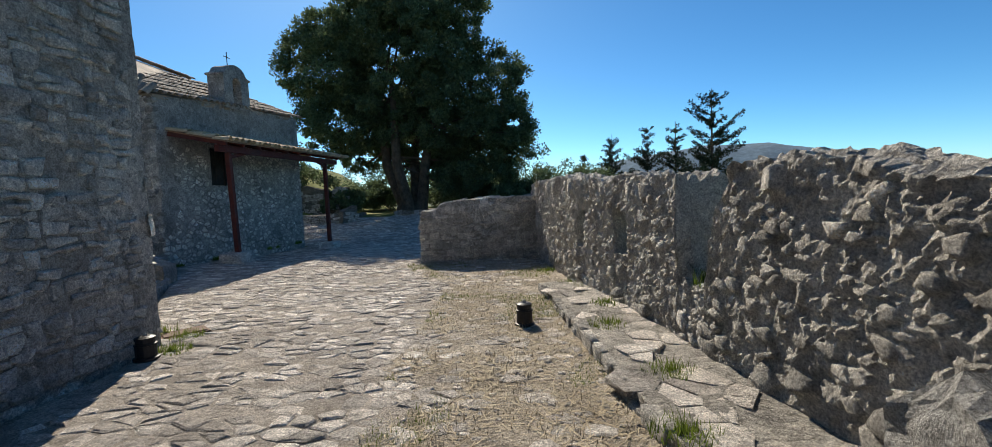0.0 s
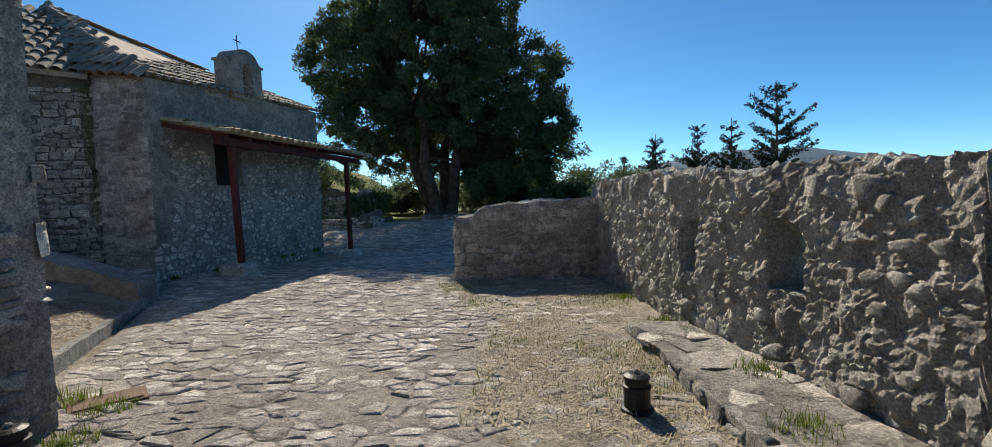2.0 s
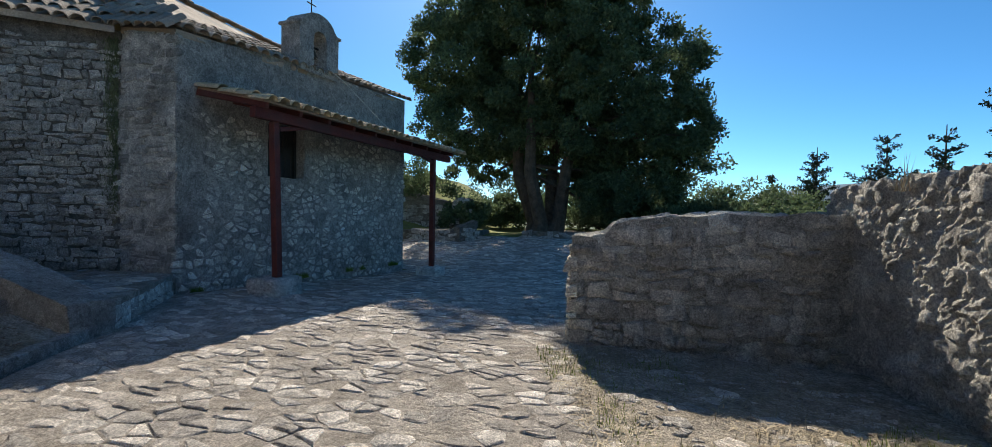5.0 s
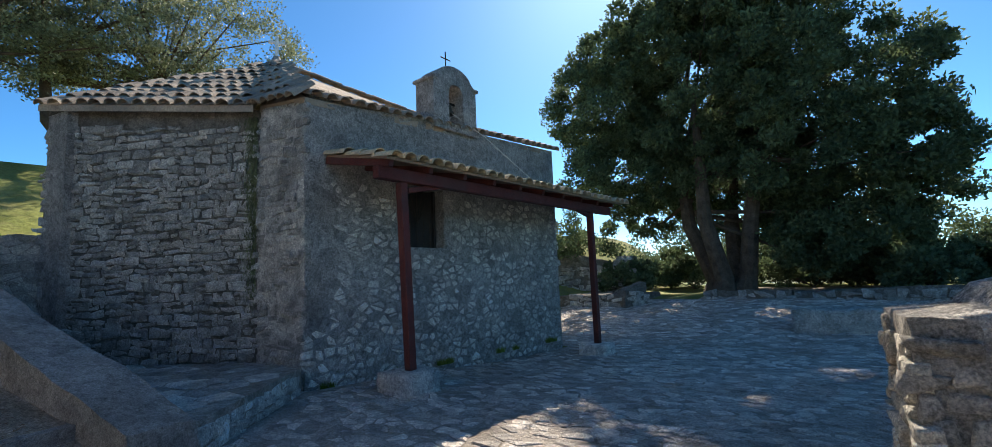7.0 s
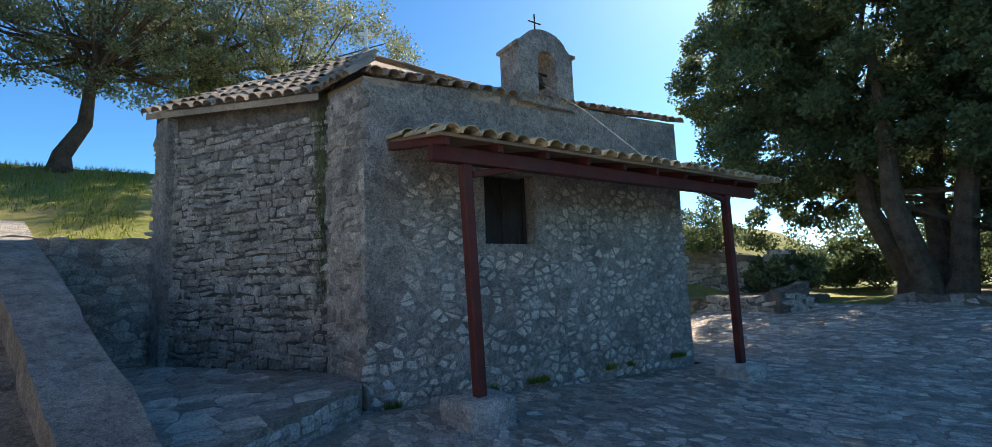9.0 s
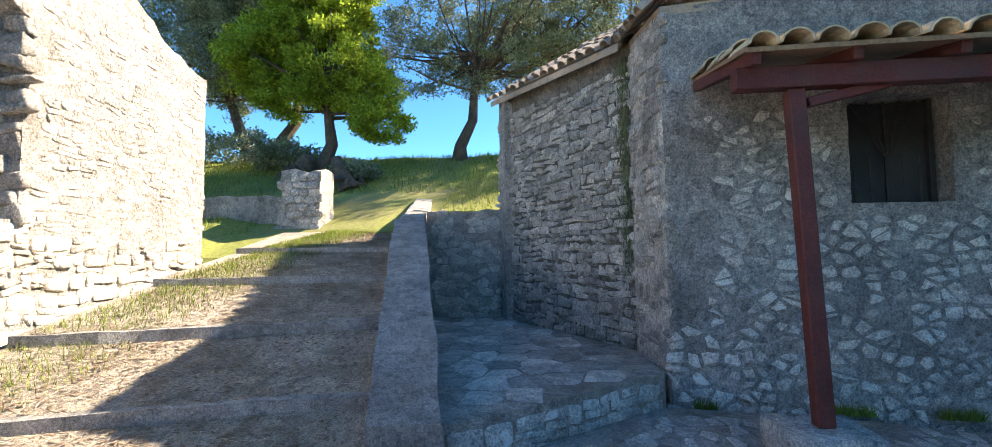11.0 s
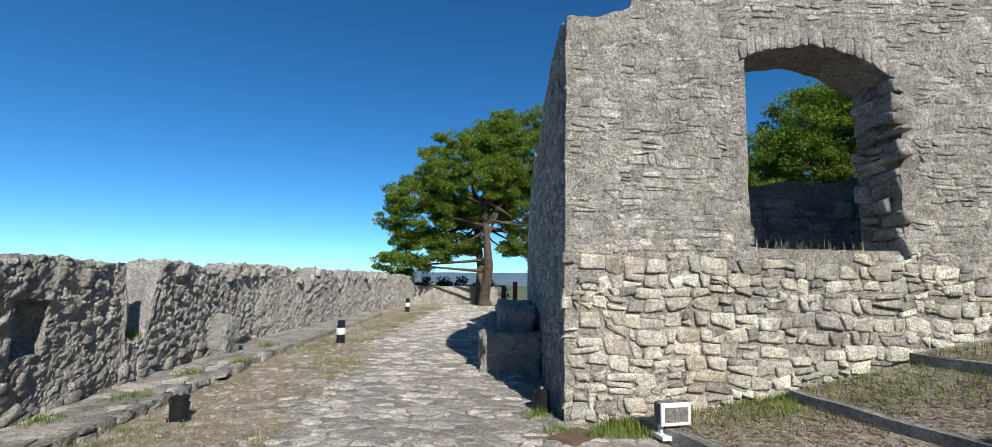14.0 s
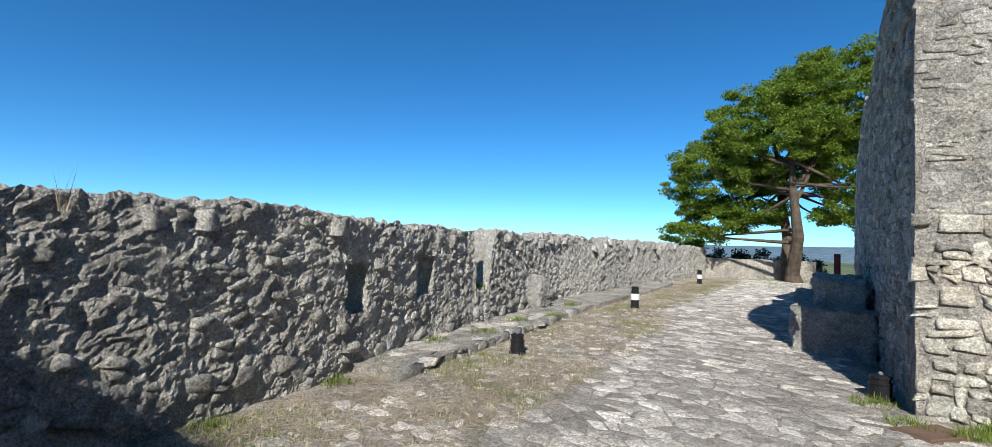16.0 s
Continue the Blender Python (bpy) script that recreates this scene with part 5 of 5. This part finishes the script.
blades("weeds", "dry creeper hanging in the chapel's corner", 2600, lambda r: (lambda v, p: (p.x, p.y, v))(*(lambda v: (v, apse2.at(apse2.length - 0.02 - abs(r.normal()) * 0.09, v, 0.03)))(1.0 + 2.9 * r.random() ** 0.6)), OLIVE_LEAF, 0.08, 0.006, 44)
blades("weeds", "green weeds at the foot of the chapel wall", 1500, lambda r: (lambda u: (lambda p: (p.x, p.y, -0.03 - 0.05 * u / 6) if noise.noise(Vector((u * 2.2, 0, 3))) > 0.1 else None)(fac.at(u, 0, 0.05 + 0.06 * r.random())))(r.uniform(0.2, 6.0)), GRASS, 0.09, 0.006, 45)


# ---- masonry, piece by piece ----
def on(face):
    return lambda u, v, w: face.at(u, v, w)


def in_ruin(u, v):
    if not (-0.03 < u < 6.26 and ruin_base(u) < v < ruin_top(u) - 0.03):
        return False
    return not (wn0 - 0.03 < u < wn1 + 0.03 and 1.8 < v < ruin_head(u) + 0.2)


def pale_part(c, r):
    k = c[1] - 1.75 - 0.3 * math.sin(c[0] * 2.2) + 0.5 * (r.random() - 0.5)
    return PALE_STONE if k < 0 and r.random() < 0.88 else RUIN_STONE


masonry("stone", ruin, on(ruin_n), 0, 6.4, -0.1, 1.75, 0.2, 0.135, PALE_STONE, 51, in_ruin, lambda u, v: u < 4.0, 0.012, 0.03, 1.2, 290, choose=pale_part, sink=0.06, dome=0.4, skip=0.04, layout=courses)
masonry("stone", ruin, on(ruin_n), 0, 6.4, 1.75, 5.4, 0.17, 0.095, RUIN_STONE, 52, in_ruin, lambda u, v: False, 0.012, 0.009, 1.3, sink=0.05, skip=0.25, dome=0.5,
        choose=lambda c, r: RUBBLE if r.random() < 0.25 else pale_part(c, r), layout=courses)
# flat stones set on edge round the window's head
masonry("stone", ruin, lambda u, v, w: ruin_n.at(u, ruin_head(u) + v, w), wn0 - 0.06, wn1 + 0.06, 0.02, 0.2, 0.085, 0.3, RUIN_STONE, 77, None, lambda u, v: True, 0.006, 0.03, 0.5, 40, sink=0.06, layout=lambda a, b, c, d, su, sv, jit, rng: (
    ((a + su * (i + 0.5), 0.1), [(a + su * i, -0.02 * rng.random()), (a + su * (i + 1), -0.02 * rng.random()), (a + su * (i + 1), 0.17 + 0.05 * rng.random()), (a + su * i, 0.17 + 0.05 * rng.random())]) for i in range(int((b - a) / su))))
masonry("stone", ruin, lambda u, v, w: ruin_n.at(wn1 - w, v, -u), 0.02, 0.6, 1.86, 3.7, 0.26, 0.14, RUIN_STONE, 53, None, lambda u, v: False, 0.008, 0.06, 0.8, sink=0.06, layout=courses)
masonry("stone", ruin_side, on(ruin_e), 0, ruin_e.length, -0.1, 4.6, 0.2, 0.11, RUBBLE, 54, lambda u, v: v < ruin_e_top(u) - 0.05 and u < ruin_e.length - 0.1, lambda u, v: u > 3.2 and v < 1.9, 0.011, 0.024, 1.2, 290, sink=0.06, skip=0.18, dome=0.4, layout=courses,
        choose=lambda c, r: RUIN_STONE if r.random() < 0.3 else RUBBLE)
masonry("stone", ruin_side2, on(Face((-2.75, -6.0), (-3.0, -0.2))), 0, 5.7, 0, 4.2, 0.4, 0.24, RUBBLE, 55, lambda u, v: v < 3.1 + 0.2 * u and not (3.5 < u < 4.2 and 1.8 < v < 2.7), lambda u, v: False, 0.015, 0.04)


def in_parapet(u, v):
    if v > par_top(u) - 0.04 or v < -0.02:
        return False
    return not any(a - 0.03 < u < b + 0.03 and sl(u) - 0.03 < v < hd(u) + 0.03 for a, b, sl, hd in loops)


pu0, pu1 = parapet_u(11.5), parapet_u(-1.5)
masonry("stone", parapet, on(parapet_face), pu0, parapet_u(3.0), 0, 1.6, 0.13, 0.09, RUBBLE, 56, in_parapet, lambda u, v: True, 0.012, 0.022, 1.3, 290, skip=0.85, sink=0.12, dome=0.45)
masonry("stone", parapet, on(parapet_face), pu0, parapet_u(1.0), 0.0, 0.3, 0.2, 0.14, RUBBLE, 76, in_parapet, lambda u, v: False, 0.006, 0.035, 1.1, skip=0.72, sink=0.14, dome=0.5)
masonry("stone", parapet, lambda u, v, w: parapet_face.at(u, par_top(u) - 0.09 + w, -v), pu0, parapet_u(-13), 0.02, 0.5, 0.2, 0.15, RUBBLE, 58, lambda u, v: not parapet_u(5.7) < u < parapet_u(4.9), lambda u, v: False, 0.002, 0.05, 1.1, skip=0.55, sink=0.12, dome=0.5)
masonry("stone", cross_wall, on(cross_face), 0, 2.45, -0.15, 1.4, 0.21, 0.14, RUBBLE, 59, lambda u, v: v < cross_top(u) - 0.03, None, 0.012, 0.028, 1.2, 290, skip=0.1, dome=0.4, sink=0.06, layout=courses, choose=lambda c, r: RUIN_STONE if r.random() < 0.6 else RUBBLE)
cross_end = Face((-2.17, 11.95), (-2.05, 11.22))
masonry("stone", cross_wall, on(cross_end), 0, 0.74, -0.15, 1.08, 0.17, 0.11, PALE_STONE, 60, lambda u, v: v < 1.06, None, 0.010, 0.04, 0.8, 100, sink=0.06, layout=courses)
masonry("stone", cross_wall, lambda u, v, w: cross_face.at(u, cross_top(u) - 0.03 + w, -v), 0.02, 2.4, 0.05, 0.7, 0.17, 0.14, RUBBLE, 61, None, None, 0.005, 0.045, 1.2, 80, skip=0.3, sink=0.08, dome=0.4)

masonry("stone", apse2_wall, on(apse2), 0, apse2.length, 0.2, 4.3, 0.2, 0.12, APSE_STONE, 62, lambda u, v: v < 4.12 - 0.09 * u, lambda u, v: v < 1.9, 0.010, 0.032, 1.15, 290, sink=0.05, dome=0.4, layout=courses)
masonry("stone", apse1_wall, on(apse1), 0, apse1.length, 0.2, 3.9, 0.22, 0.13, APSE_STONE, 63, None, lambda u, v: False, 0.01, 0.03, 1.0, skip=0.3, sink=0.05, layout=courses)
def in_facade(u, v):
    if v > 2.95 or (1.62 < u < 2.72 and 1.85 < v < 3.05):
        return False
    return u > 0.35 or v < 0.8


masonry("stone", fac_wall, on(fac), 0, fac.length, -0.3, 3.05, 0.165, 0.12, CHAPEL_STONE, 64, in_facade, lambda u, v: False, 0.03, 0.018, 1.45, skip=0.24, sink=0.05, dome=0.6)
masonry("stone", alley, on(Face((-6.62, 9.72), (-8.2, 11.42))), 0, 2.32, -0.15, 0.3, 0.22, 0.13, CHAPEL_STONE, 65, lambda u, v: v < 0.28, None, 0.010, 0.03, 0.8, 100, sink=0.06, layout=courses)


def in_alley(x, y):
    for (x0, y0), (x1, y1) in zip(alley_poly, alley_poly[1:] + alley_poly[:1]):
        if (x1 - x0) * (y - y0) - (y1 - y0) * (x - x0) < 0.03 * math.dist((x0, y0), (x1, y1)):
            return False
    return True


masonry("flagstone", alley, lambda u, v, w: Vector((u, v, 0.3 + w)), -12.3, -6.6, 8.1, 11.5, 0.42, 0.34, FLAG, 66, in_alley, None, 0.016, 0.018, 0.9, 200, sink=0.02)
masonry("flagstone", paving, lambda u, v, w: Vector((u, v, court_z(u, v) + w)), -11.5, 1, 1.5, 24.2, 0.2, 0.14, FLAG, 67,
        lambda x, y: pave_l(y) + 0.03 < x < pave_r(y), lambda x, y: 5.2 < y < 8.6 and -3.6 < x < -0.3, 0.016, 0.012, 1.35, 295, skip=0.26, sink=0.02, dome=0.5)
masonry("flagstone", paving, lambda u, v, w: Vector((u, v, court_z(u, v) + w)), -3, 2, -13, 1.5, 0.22, 0.15, FLAG, 68,
        lambda x, y: pave_l(y) + 0.03 < x < pave_r(y), lambda x, y: False, 0.014, 0.013, 1.35, skip=0.2, sink=0.02, dome=0.5)
masonry("stone", verge_bed, lambda u, v, w: Vector((u, v, court_z(u, v) + w)), -1.5, 1.2, 2, 10.8, 0.2, 0.16, FLAG, 69, lambda x, y: pave_r(y) - 0.1 < x < ledge_x(y) - 0.03, None, 0.02, 0.015, 1.2, 180, skip=0.68, sink=0.02)
masonry("pebble", verge_bed, lambda u, v, w: Vector((u, v, court_z(u, v) + w)), -2, 2.4, -4, 11, 0.075, 0.06, FLAG, 90, lambda x, y: pave_r(y) - 0.3 < x < ledge_x(y) + 0.2, lambda x, y: False, 0.012, 0.014, 1.3, skip=0.84, sink=0.01, dome=0.6)
masonry("stone", ledge, on(ledge_face), 0, ledge_face.length, -0.02, 0.1, 0.3, 0.12, RUBBLE, 70, None, None, 0.008, 0.03, 0.8, 60, skip=0.2, sink=0.06, layout=courses)
masonry("stone", ledge, lambda u, v, w: ledge_face.at(u, 0.1 + w, -v), 0.05, ledge_face.length, 0.03, 0.75, 0.3, 0.22, FLAG, 71, None, None, 0.014, 0.012, 1.2, 110, skip=0.5, sink=0.04)
masonry("stone", ruin_back, on(Face((-3.65, 3.9), (-9.2, 3.6))), 0.3, 5.4, 1.2, 2.9, 0.3, 0.16, RUBBLE, 78, lambda u, v: v < 2.8, lambda u, v: False, 0.012, 0.03, 1.0, sink=0.08, layout=courses)
masonry("stone", low_wall, on(Face((-13.0, 4.4), (-13.0, 5.3))), 0, 0.9, 1.9, 3.3, 0.24, 0.16, RUIN_STONE, 72, None, None, 0.010, 0.04, 0.8, 60, sink=0.06)
# face stones in the darker tone too, to suit the painted shade
for k, (ob, f, za, zb) in enumerate(face_stones):
    masonry("stone", ob, on(f), 0, f.length, za, zb - 0.03, 0.3, 0.17, APSE_STONE, 80 + k, None, None, 0.012, 0.04, 1.6, 120, skip=0.1, sink=0.08, layout=courses)
masonry("stone", back_alley, on(Face((-12.25, 8.0), (-12.35, 9.6))), 0, 1.5, 0.3, 2.25, 0.24, 0.15, RUBBLE, 74, None, None, 0.008, 0.03, 0.9, 100, sink=0.06)
